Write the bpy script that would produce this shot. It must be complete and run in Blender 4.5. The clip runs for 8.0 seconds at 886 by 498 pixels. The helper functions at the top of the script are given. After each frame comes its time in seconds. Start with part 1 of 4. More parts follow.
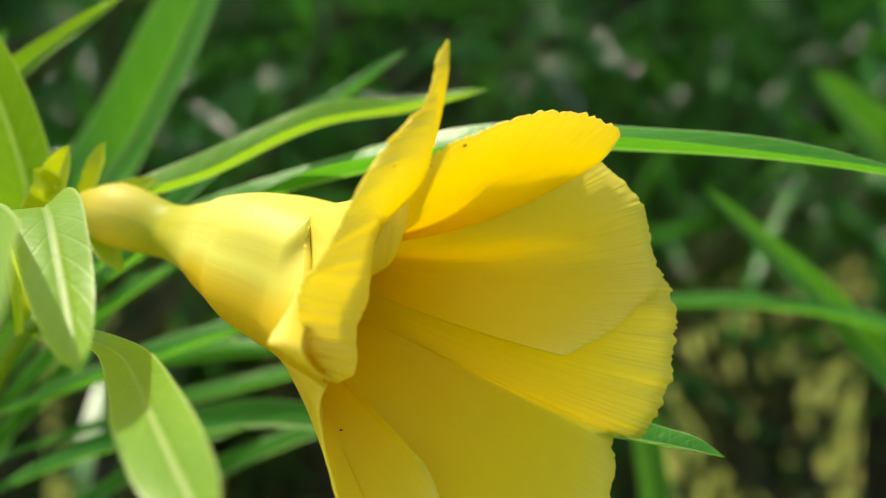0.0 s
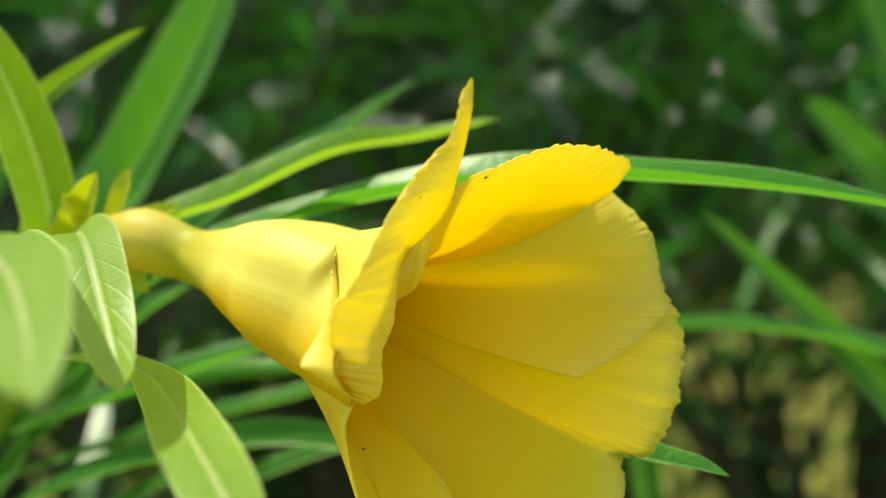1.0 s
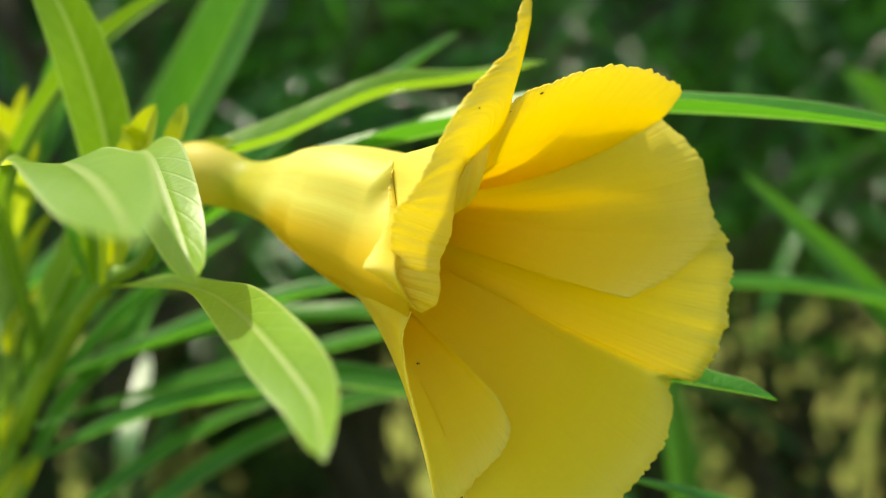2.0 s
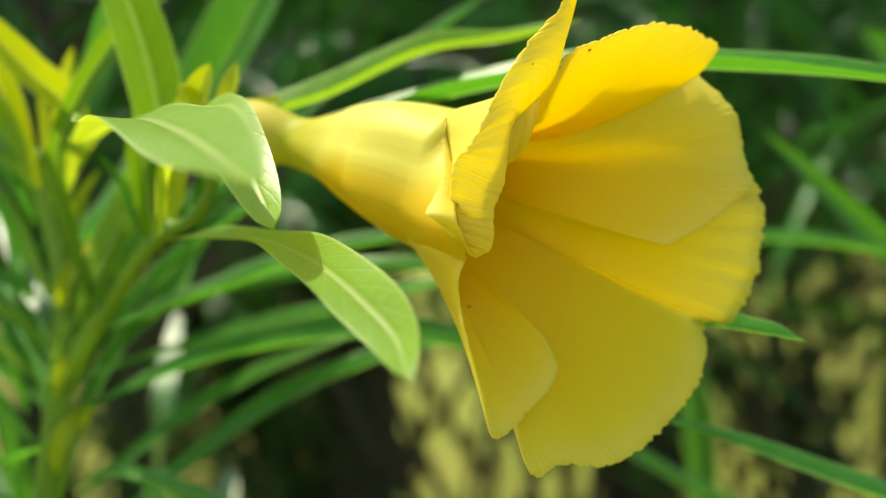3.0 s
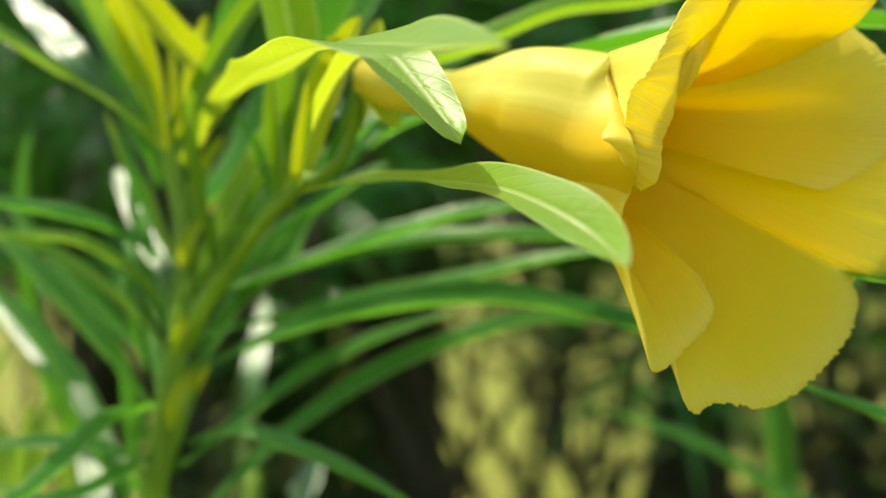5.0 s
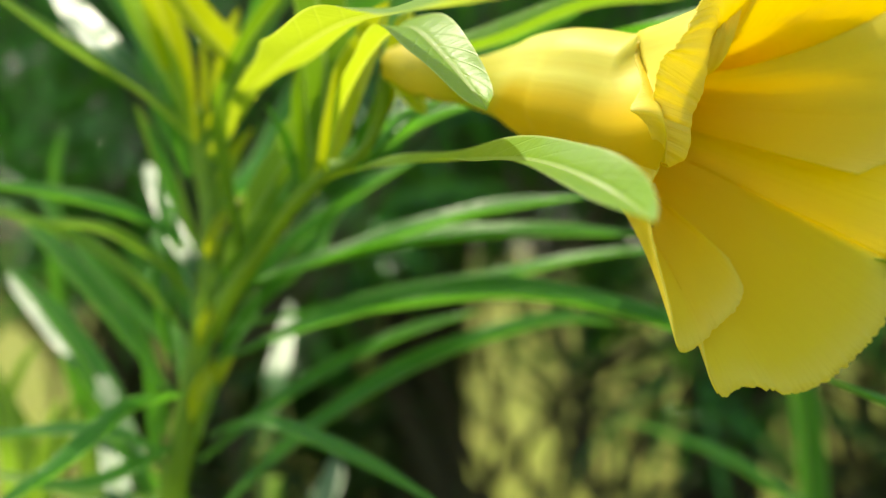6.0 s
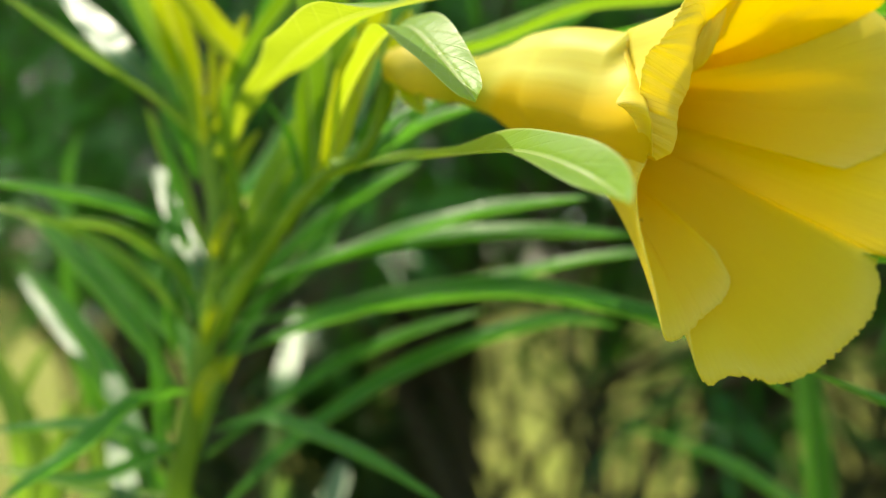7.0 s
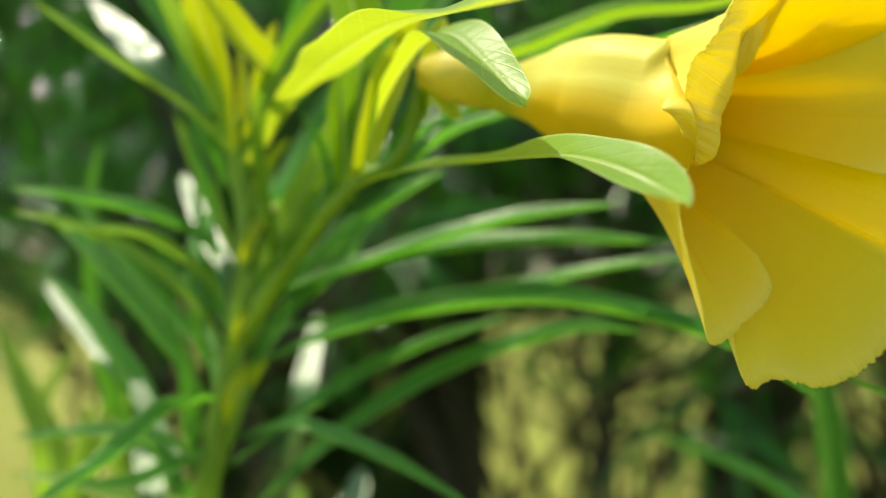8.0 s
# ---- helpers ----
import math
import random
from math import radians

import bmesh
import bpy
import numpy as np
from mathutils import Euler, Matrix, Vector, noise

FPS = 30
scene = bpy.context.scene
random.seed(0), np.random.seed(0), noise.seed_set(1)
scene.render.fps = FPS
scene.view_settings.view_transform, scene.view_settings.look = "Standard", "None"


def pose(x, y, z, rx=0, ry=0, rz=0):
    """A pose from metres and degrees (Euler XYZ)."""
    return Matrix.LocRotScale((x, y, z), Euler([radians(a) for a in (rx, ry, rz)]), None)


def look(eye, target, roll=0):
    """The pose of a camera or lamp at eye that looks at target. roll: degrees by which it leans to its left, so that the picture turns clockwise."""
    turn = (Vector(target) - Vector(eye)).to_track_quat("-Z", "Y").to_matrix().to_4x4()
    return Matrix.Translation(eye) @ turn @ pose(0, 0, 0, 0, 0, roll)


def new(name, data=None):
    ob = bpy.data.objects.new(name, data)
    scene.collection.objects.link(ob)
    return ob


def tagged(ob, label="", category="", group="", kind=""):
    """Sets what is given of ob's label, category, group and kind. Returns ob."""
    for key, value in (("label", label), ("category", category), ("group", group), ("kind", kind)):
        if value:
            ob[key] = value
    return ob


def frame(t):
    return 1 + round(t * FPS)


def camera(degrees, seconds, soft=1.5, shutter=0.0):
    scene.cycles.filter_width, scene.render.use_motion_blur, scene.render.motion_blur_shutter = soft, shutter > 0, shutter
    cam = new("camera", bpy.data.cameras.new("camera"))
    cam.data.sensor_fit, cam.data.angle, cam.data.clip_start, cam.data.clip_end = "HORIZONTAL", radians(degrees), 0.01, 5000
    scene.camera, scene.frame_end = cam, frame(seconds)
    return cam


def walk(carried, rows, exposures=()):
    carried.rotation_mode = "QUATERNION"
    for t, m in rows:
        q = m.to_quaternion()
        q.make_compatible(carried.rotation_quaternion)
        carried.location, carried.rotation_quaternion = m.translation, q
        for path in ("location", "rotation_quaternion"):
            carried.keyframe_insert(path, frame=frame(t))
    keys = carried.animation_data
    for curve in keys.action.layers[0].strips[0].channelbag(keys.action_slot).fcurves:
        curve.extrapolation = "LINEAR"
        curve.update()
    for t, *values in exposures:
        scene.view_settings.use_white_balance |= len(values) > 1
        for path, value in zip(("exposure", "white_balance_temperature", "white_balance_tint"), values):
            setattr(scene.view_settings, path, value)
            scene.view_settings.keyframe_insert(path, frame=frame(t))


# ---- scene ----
cam = camera(54, 8.0, soft=1.1)
# The path in centimetres, from a point one metre above the lawn: seconds, eye, target, roll.
PATH = [
    (0, (1.56, 1.41, 1.20), (1.92, 11.39, 0.78), -1.4),
    (0.5, (1.53, 1.20, 1.45), (2.00, 11.19, 1.17), -1.4),
    (1, (1.22, 1.01, 1.33), (1.70, 11.00, 1.10), -1.1),
    (1.5, (0.69, 0.97, 1.19), (1.12, 10.95, 0.75), -1.2),
    (2, (0.86, 0.79, 0.46), (1.06, 10.79, 0.20), -0.7),
    (2.2, (0.45, 0.49, 0.16), (0.75, 10.48, -0.07), -0.6),
    (3.3, (0.18, 0.11, 0.34), (0.22, 10.08, -0.42), -0.6),
    (3.5, (0.00, 0.00, 0.00), (0.00, 9.98, -0.70), -0.0),
    (4, (-0.41, -0.18, -0.99), (-0.51, 9.82, -1.21), 0.7),
    (4.5, (-0.84, 0.01, -0.78), (-0.95, 10.00, -1.20), 0.3),
    (4.7, (-1.01, -0.08, -0.70), (-1.21, 9.91, -1.11), 0.4),
    (5.8, (-1.16, 0.22, -1.39), (-1.74, 10.20, -1.42), 1.3),
    (6, (-1.06, 0.06, -1.40), (-1.71, 10.04, -1.43), 1.6),
    (6.5, (-1.10, -0.05, -1.47), (-1.77, 9.93, -1.48), 1.6),
    (7, (-0.77, -0.19, -1.68), (-1.60, 9.77, -1.54), 1.9),
    (7.5, (-0.96, -0.13, -1.91), (-1.88, 9.82, -1.62), 2.4),
    (8, (-1.24, -0.32, -1.76), (-2.11, 9.64, -1.51), 1.9),
]


def cm(p):
    """A place in centimetres from the point one metre above the lawn, in metres."""
    return Vector((p[0] / 100, p[1] / 100, 1 + p[2] / 100))


walk(cam, [(t, look(cm(eye), cm(target), roll)) for t, eye, target, roll in PATH],
     exposures=[(0, 0.86, 7250, 8), (8, 0.86, 7250, 8)])
cam.data.dof.use_dof = True
cam.data.dof.focus_distance = 0.094
cam.data.dof.aperture_fstop = 12

# ---- light ----
SUN = Vector((-0.42, 0.14, 0.90)).normalized()
elevation = math.asin(SUN.z)
azimuth = math.atan2(SUN.x, SUN.y)
world = bpy.data.worlds.new("sky")
scene.world = world
world.use_nodes = True
wn = world.node_tree.nodes
sky = wn.new("ShaderNodeTexSky")
sky.sky_type, sky.sun_disc = "NISHITA", False
sky.sun_elevation, sky.sun_rotation = elevation, azimuth
wn["Background"].inputs["Strength"].default_value = 0.15
world.node_tree.links.new(sky.outputs[0], wn["Background"].inputs["Color"])
sun = new("sun", bpy.data.lights.new("sun", "SUN"))
sun.data.energy, sun.data.angle, sun.data.color = 3.5, radians(0.55), (1.0, 0.95, 0.82)
sun.matrix_world = look(SUN * 20, (0, 0, 0))


# ---- materials ----
def material(name):
    m = bpy.data.materials.new(name)
    m.use_nodes = True
    nt = m.node_tree
    nt.nodes.clear()
    return m, nt, nt.nodes.new("ShaderNodeOutputMaterial")


def node(nt, kind, links=(), **values):
    """A node with its settings; links: (input, socket) pairs; values: settings, or inputs by name with _ for a space."""
    n = nt.nodes.new(kind)
    for key, value in values.items():
        name = key.replace("_", " ")
        if name in n.inputs:
            n.inputs[name].default_value = value
        elif key == "op":
            n.operation = value
        elif key == "blend":
            n.blend_type = value
        elif key == "a0":
            n.inputs[0].default_value = value
        elif key == "a1":
            n.inputs[1].default_value = value
        elif key == "a2":
            n.inputs[2].default_value = value
    for where, socket in links:
        nt.links.new(socket, n.inputs[where])
    return n


def ramp(nt, socket, *stops):
    n = nt.nodes.new("ShaderNodeValToRGB")
    e = n.color_ramp.elements
    while len(e) < len(stops):
        e.new(0.5)
    for k, (at, colour) in enumerate(stops):
        e[k].position, e[k].color = at, (*colour, 1)
    nt.links.new(socket, n.inputs[0])
    return n.outputs[0]


def mixed(nt, fac, a, b, blend="MIX"):
    n = nt.nodes.new("ShaderNodeMixRGB")
    n.blend_type = blend
    for k, v in enumerate((fac, a, b)):
        if isinstance(v, (int, float)):
            n.inputs[k].default_value = v
        elif isinstance(v, tuple):
            n.inputs[k].default_value = (*v, 1)
        else:
            nt.links.new(v, n.inputs[k])
    return n.outputs[0]


def math_node(nt, op, a, b=0.0, c=0.0):
    n = nt.nodes.new("ShaderNodeMath")
    n.operation = op
    for k, v in enumerate((a, b, c)):
        if isinstance(v, (int, float)):
            n.inputs[k].default_value = v
        else:
            nt.links.new(v, n.inputs[k])
    return n.outputs[0]


def sheet(nt, out, colour, through_colour, share, rough, bump=None, coat=0.0, spec=0.4, coat_rough=0.25, tint=(1, 1, 1)):
    """A thin living sheet: gloss and diffuse on its face, light shining through from behind."""
    p = node(nt, "ShaderNodeBsdfPrincipled", [("Base Color", colour)], Roughness=rough, Coat_Weight=coat, Coat_Roughness=coat_rough)
    p.inputs["Specular IOR Level"].default_value = spec
    p.inputs["Specular Tint"].default_value = (*tint, 1)
    tr = node(nt, "ShaderNodeBsdfTranslucent", [("Color", through_colour)])
    if bump is not None:
        nt.links.new(bump, p.inputs["Normal"])
        nt.links.new(bump, tr.inputs["Normal"])
    mix = node(nt, "ShaderNodeMixShader", [(1, p.outputs[0]), (2, tr.outputs[0])])
    if isinstance(share, float):
        mix.inputs[0].default_value = share
    else:
        nt.links.new(share, mix.inputs[0])
    nt.links.new(mix.outputs[0], out.inputs[0])


def petal_material(name, *stops):
    m, nt, out = material(name)
    uv = node(nt, "ShaderNodeTexCoord").outputs["UV"]
    xyz = node(nt, "ShaderNodeSeparateXYZ", [(0, uv)])
    u, v = xyz.outputs[0], xyz.outputs[1]
    base = ramp(nt, v, *stops)
    # veins that run from the throat to the rim, and softer blotches
    stretched = node(nt, "ShaderNodeMapping", [("Vector", uv)])
    stretched.inputs["Scale"].default_value = (64, 3.2, 1)
    veins = node(nt, "ShaderNodeTexNoise", [("Vector", stretched.outputs[0])], Scale=1.0, Detail=4.0, Roughness=0.55)
    blotch = node(nt, "ShaderNodeTexNoise", [("Vector", uv)], Scale=4.0, Detail=2.0)
    c1 = mixed(nt, ramp(nt, veins.outputs[0], (0.35, (0, 0, 0)), (0.7, (0.06, 0.06, 0.06))), base, (0.86, 0.58, 0.008))
    c2 = mixed(nt, ramp(nt, blotch.outputs[0], (0.4, (0, 0, 0)), (0.8, (0.3, 0.3, 0.3))), c1, (0.95, 0.74, 0.04))
    wrinkle = math_node(nt, "MULTIPLY", veins.outputs[0], math_node(nt, "ADD", 0.01, math_node(nt, "MULTIPLY", 0.4, math_node(nt, "POWER", v, 10.0))))
    bump = node(nt, "ShaderNodeBump", [("Height", wrinkle)], Strength=0.8, Distance=0.0010)
    # throat shade put into translucency: less light passes there than at the rim
    thin = node(nt, "ShaderNodeMapRange", [("Value", v)], From_Min=0.15, From_Max=0.95, To_Min=0.42, To_Max=0.54)
    sheet(nt, out, c2, mixed(nt, 0.6, c2, (0.94, 0.80, 0.03)), thin.outputs[0], 0.55, bump.outputs[0], spec=0.3)
    return m


def tube_material():
    m, nt, out = material("corolla_tube_yellow")
    uv = node(nt, "ShaderNodeTexCoord").outputs["UV"]
    xyz = node(nt, "ShaderNodeSeparateXYZ", [(0, uv)])
    u, v = xyz.outputs[0], xyz.outputs[1]
    base = ramp(nt, v, (0.0, (0.74, 0.66, 0.08)), (0.16, (0.82, 0.72, 0.14)), (0.27, (0.56, 0.58, 0.05)), (0.36, (0.64, 0.62, 0.07)), (0.52, (0.86, 0.84, 0.22)), (1.0, (0.88, 0.83, 0.15)))
    # the overlapping petal's golden outer fold, lower side's shade mixed into the colour
    low = ramp(nt, u, (0.12, (0, 0, 0)), (0.20, (1, 1, 1)), (0.47, (1, 1, 1)), (0.53, (0, 0, 0)))
    lap = ramp(nt, math_node(nt, "ADD", v, math_node(nt, "MULTIPLY", math_node(nt, "ABSOLUTE", math_node(nt, "SUBTRACT", u, 0.36)), -0.9)), (0.34, (0, 0, 0)), (0.44, (0.85, 0.85, 0.85)))
    base = mixed(nt, math_node(nt, "MULTIPLY", low, lap), base, (0.88, 0.64, 0.012))
    stretched = node(nt, "ShaderNodeMapping", [("Vector", uv)])
    stretched.inputs["Scale"].default_value = (30, 2.0, 1)
    veins = node(nt, "ShaderNodeTexNoise", [("Vector", stretched.outputs[0])], Scale=1.0, Detail=4.0)
    c = mixed(nt, ramp(nt, veins.outputs[0], (0.4, (0, 0, 0)), (0.75, (0.35, 0.35, 0.35))), base, (0.80, 0.62, 0.05))
    bump = node(nt, "ShaderNodeBump", [("Height", veins.outputs[0])], Strength=0.15, Distance=0.0006)
    sheet(nt, out, c, c, 0.50, 0.5, bump.outputs[0], spec=0.3)
    return m


def leaf_material(name, green, tip, glow, rough=0.34, share=0.35, coat=0.25, shine=None, side_veins=0.15, margin=0.465):
    """A strap leaf: a pale midrib, pale margins, fine parallel veins, and a shade that varies from leaf to leaf."""
    m, nt, out = material(name)
    uv = node(nt, "ShaderNodeTexCoord").outputs["UV"]
    xyz = node(nt, "ShaderNodeSeparateXYZ", [(0, uv)])
    u, v = xyz.outputs[0], xyz.outputs[1]
    off = math_node(nt, "ABSOLUTE", math_node(nt, "SUBTRACT", u, 0.5))
    rib = ramp(nt, off, (0.0, (1, 1, 1)), (0.025, (0.8, 0.8, 0.8)), (0.06, (0, 0, 0)))
    edge = ramp(nt, off, (margin, (0, 0, 0)), (margin + 0.022, (0.9, 0.9, 0.9)))
    slope = math_node(nt, "SUBTRACT", math_node(nt, "MULTIPLY", v, 15.0), math_node(nt, "MULTIPLY", off, 3.4))
    side = ramp(nt, math_node(nt, "PINGPONG", slope, 0.5), (0.0, (1, 1, 1)), (0.10, (0, 0, 0)))
    side = math_node(nt, "MULTIPLY", side, side_veins)
    obj = node(nt, "ShaderNodeTexCoord").outputs["Object"]
    blotch = node(nt, "ShaderNodeTexNoise", [("Vector", obj)], Scale=160.0, Detail=3.0)
    slanted = node(nt, "ShaderNodeMapping", [("Vector", uv)])
    slanted.inputs["Scale"].default_value = (2.5, 46, 1)
    slanted.inputs["Rotation"].default_value = (0, 0, 0.5)
    veins = node(nt, "ShaderNodeTexNoise", [("Vector", slanted.outputs[0])], Scale=1.0, Detail=3.0)
    chance = node(nt, "ShaderNodeObjectInfo").outputs["Random"]
    c = mixed(nt, v, green, tip)
    c = mixed(nt, math_node(nt, "MULTIPLY", chance, 0.45), c, glow)
    c = mixed(nt, ramp(nt, blotch.outputs[0], (0.35, (0, 0, 0)), (0.75, (0.5, 0.5, 0.5))), c, mixed(nt, 0.5, c, glow))
    c = mixed(nt, ramp(nt, veins.outputs[0], (0.5, (0, 0, 0)), (0.75, (0.3, 0.3, 0.3))), c, mixed(nt, 0.6, c, glow))
    pale = tuple(min(1, 0.5 * a + b) for a, b in zip(glow, (0.30, 0.33, 0.17)))
    c = mixed(nt, side, c, pale)
    c = mixed(nt, rib, c, pale)
    c = mixed(nt, edge, c, pale)
    lit = mixed(nt, 0.7, c, shine or glow)
    height = math_node(nt, "ADD", math_node(nt, "ADD", veins.outputs[0], math_node(nt, "MULTIPLY", side, -0.8)), rib)
    bump = node(nt, "ShaderNodeBump", [("Height", height)], Strength=0.4, Distance=0.0005)
    sheet(nt, out, c, lit, share, rough, bump.outputs[0], coat=coat)
    return m


def plain_material(name, colours, scale, rough, bump=0.3, distance=0.01, spec=0.3, random_by="none"):
    """A rough surface whose colour wanders between the given ones at two scales."""
    m, nt, out = material(name)
    obj = node(nt, "ShaderNodeTexCoord").outputs["Object"]
    fine = node(nt, "ShaderNodeTexNoise", [("Vector", obj)], Scale=scale, Detail=6.0, Roughness=0.65)
    broad = node(nt, "ShaderNodeTexNoise", [("Vector", obj)], Scale=scale * 0.13, Detail=3.0)
    a = ramp(nt, fine.outputs[0], (0.3, colours[0]), (0.7, colours[1]))
    c = mixed(nt, ramp(nt, broad.outputs[0], (0.4, (0, 0, 0)), (0.65, (0.8, 0.8, 0.8))), a, colours[2])
    if random_by == "island":
        r = node(nt, "ShaderNodeNewGeometry").outputs["Random Per Island"]
        c = mixed(nt, math_node(nt, "MULTIPLY", r, 0.7), c, colours[3])
    b = node(nt, "ShaderNodeBump", [("Height", fine.outputs[0])], Strength=bump, Distance=distance)
    p = node(nt, "ShaderNodeBsdfPrincipled", [("Base Color", c), ("Normal", b.outputs[0])], Roughness=rough)
    p.inputs["Specular IOR Level"].default_value = spec
    nt.links.new(p.outputs[0], out.inputs[0])
    return m


def foliage_material(name, dark, light, rough=0.35, share=0.3):
    m, nt, out = material(name)
    r = node(nt, "ShaderNodeNewGeometry").outputs["Random Per Island"]
    obj = node(nt, "ShaderNodeTexCoord").outputs["Object"]
    broad = node(nt, "ShaderNodeTexNoise", [("Vector", obj)], Scale=2.2, Detail=3.0)
    c = mixed(nt, r, dark, light)
    c = mixed(nt, ramp(nt, broad.outputs[0], (0.4, (0, 0, 0)), (0.7, (0.6, 0.6, 0.6))), c, light)
    grain = node(nt, "ShaderNodeTexNoise", [("Vector", obj)], Scale=130.0, Detail=2.0)
    bump = node(nt, "ShaderNodeBump", [("Height", grain.outputs[0])], Strength=0.6, Distance=0.004)
    sheet(nt, out, c, mixed(nt, 0.5, c, light), share, rough, bump.outputs[0], spec=0.6, tint=(0.80, 1.0, 0.72))
    return m


PETAL = petal_material("petal_yellow", (0.0, (0.90, 0.48, 0.003)), (0.45, (0.92, 0.60, 0.004)), (0.72, (0.93, 0.70, 0.010)), (0.88, (0.92, 0.76, 0.04)), (1.0, (0.94, 0.84, 0.16)))
PETAL_BACK = petal_material("petal_back_pale_yellow", (0.0, (0.92, 0.80, 0.16)), (0.5, (0.92, 0.78, 0.12)), (0.86, (0.92, 0.78, 0.10)), (1.0, (0.93, 0.84, 0.25)))
TUBE = tube_material()
LEAF = leaf_material("leaf_green", (0.032, 0.17, 0.016), (0.028, 0.155, 0.018), (0.09, 0.33, 0.02), share=0.40, shine=(0.17, 0.54, 0.02), coat=0.0, rough=0.38)
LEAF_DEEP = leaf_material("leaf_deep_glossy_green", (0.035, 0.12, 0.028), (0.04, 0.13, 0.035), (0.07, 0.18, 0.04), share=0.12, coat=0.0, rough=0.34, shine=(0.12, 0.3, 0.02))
LEAF_PALE = leaf_material("leaf_pale_green", (0.13, 0.29, 0.025), (0.17, 0.35, 0.06), (0.27, 0.44, 0.05), share=0.48, coat=0.05, shine=(0.36, 0.60, 0.03))
# young leaf green turned yellower: sun shining through is put in the colour
LEAF_YOUNG_LIT = leaf_material("leaf_young_backlit_yellow", (0.30, 0.44, 0.010), (0.42, 0.50, 0.010), (0.62, 0.66, 0.012), share=0.48, coat=0.0)
LEAF_BROAD = leaf_material("leaf_mid_green", (0.09, 0.24, 0.012), (0.12, 0.29, 0.014), (0.18, 0.37, 0.015), share=0.46, coat=0.0, rough=0.42, shine=(0.36, 0.58, 0.014))
# yellower green for two leaves in the sun; that light is in the colour
LEAF_LIT = leaf_material("leaf_sunlit_green", (0.05, 0.17, 0.012), (0.10, 0.24, 0.012), (0.18, 0.34, 0.012), share=0.50, coat=0.0, rough=0.45, shine=(0.26, 0.46, 0.010))
# paler, bluer tip: some of the sky's sheen is put into the colour
LEAF_NEAR = leaf_material("leaf_young_green", (0.10, 0.27, 0.020), (0.16, 0.36, 0.08), (0.26, 0.46, 0.05), share=0.52, coat=0.20, rough=0.42, shine=(0.72, 0.80, 0.012), side_veins=0.2, margin=0.448)
STEM = plain_material("stem_green", ((0.13, 0.26, 0.018), (0.22, 0.36, 0.025), (0.09, 0.18, 0.012)), 240, 0.5, 0.5, 0.001)
WOOD = plain_material("bark_brown", ((0.020, 0.018, 0.012), (0.055, 0.048, 0.032), (0.035, 0.038, 0.022)), 60, 0.85, 0.6, 0.01)
LAWN = plain_material("lawn_dry_grass", ((0.18, 0.20, 0.03), (0.26, 0.25, 0.055), (0.20, 0.24, 0.03)), 14, 0.9, 0.5, 0.02)
BLADES = plain_material("grass_blades", ((0.17, 0.23, 0.03), (0.25, 0.28, 0.045), (0.26, 0.26, 0.055), (0.20, 0.28, 0.03)), 6, 0.7, 0.1, random_by="island")
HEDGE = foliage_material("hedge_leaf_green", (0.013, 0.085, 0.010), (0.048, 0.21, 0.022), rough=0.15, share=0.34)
# a darker copy of the hedge green, with the understorey's shade in the colour
SHADED = foliage_material("understorey_leaf_shaded", (0.012, 0.042, 0.008), (0.04, 0.11, 0.018))
SPECK = plain_material("speck_brown", ((0.06, 0.035, 0.01), (0.12, 0.07, 0.02), (0.08, 0.05, 0.01)), 900, 0.8, 0.1)


# ---- building ----
def mesh_part(name, verts, faces, mat, parent=None, label="", uvs=None, thick=0.0, smooth=True):
    """ONE mesh object under a thing or a part."""
    me = bpy.data.meshes.new(name)
    me.from_pydata([tuple(v) for v in verts], [], faces)
    if smooth:
        me.polygons.foreach_set("use_smooth", [True] * len(me.polygons))
    if uvs is not None:
        layer = me.uv_layers.new(name="UVMap")
        loops = np.empty(len(me.loops), dtype=np.int32)
        me.loops.foreach_get("vertex_index", loops)
        layer.data.foreach_set("uv", np.asarray(uvs, dtype=np.float32)[loops].ravel())
    me.materials.append(mat)
    ob = new(name, me)
    if parent is not None:
        ob.parent = parent
        ob.matrix_parent_inverse = parent.matrix_world.inverted()
    if label:
        ob["label"] = label
    if thick:
        mod = ob.modifiers.new("thickness", "SOLIDIFY")
        mod.thickness, mod.offset = thick, 0.0
    return ob


def spline(points, n):
    """n places along a smooth curve through the points."""
    p = np.array(points, float)
    d = np.r_[0, np.cumsum(np.sqrt(np.linalg.norm(np.diff(p, axis=0), axis=1)))]
    m = np.gradient(p, d, axis=0) if len(p) > 2 else np.tile((p[1] - p[0]) / (d[1] - d[0]), (2, 1))
    s = np.linspace(0, d[-1], n)
    k = np.clip(np.searchsorted(d, s, side="right") - 1, 0, len(p) - 2)
    h = (d[k + 1] - d[k])[:, None]
    t = ((s - d[k]) / h[:, 0])[:, None]
    return ((2 * t**3 - 3 * t**2 + 1) * p[k] + (t**3 - 2 * t**2 + t) * h * m[k]
            + (-2 * t**3 + 3 * t**2) * p[k + 1] + (t**3 - t**2) * h * m[k + 1])


def unit(a):
    return a / np.maximum(np.linalg.norm(a, axis=-1, keepdims=True), 1e-9)


def grid_faces(rows, cols, closed=False):
    out = []
    for r in range(rows - 1):
        for c in range(cols if closed else cols - 1):
            d = (c + 1) % cols
            out.append((r * cols + c, r * cols + d, (r + 1) * cols + d, (r + 1) * cols + c))
    return out


def metres(a):
    return np.asarray(a, float) / 100 + np.array([0, 0, 1.0])


UP = (0.05, -0.40, 1.0)


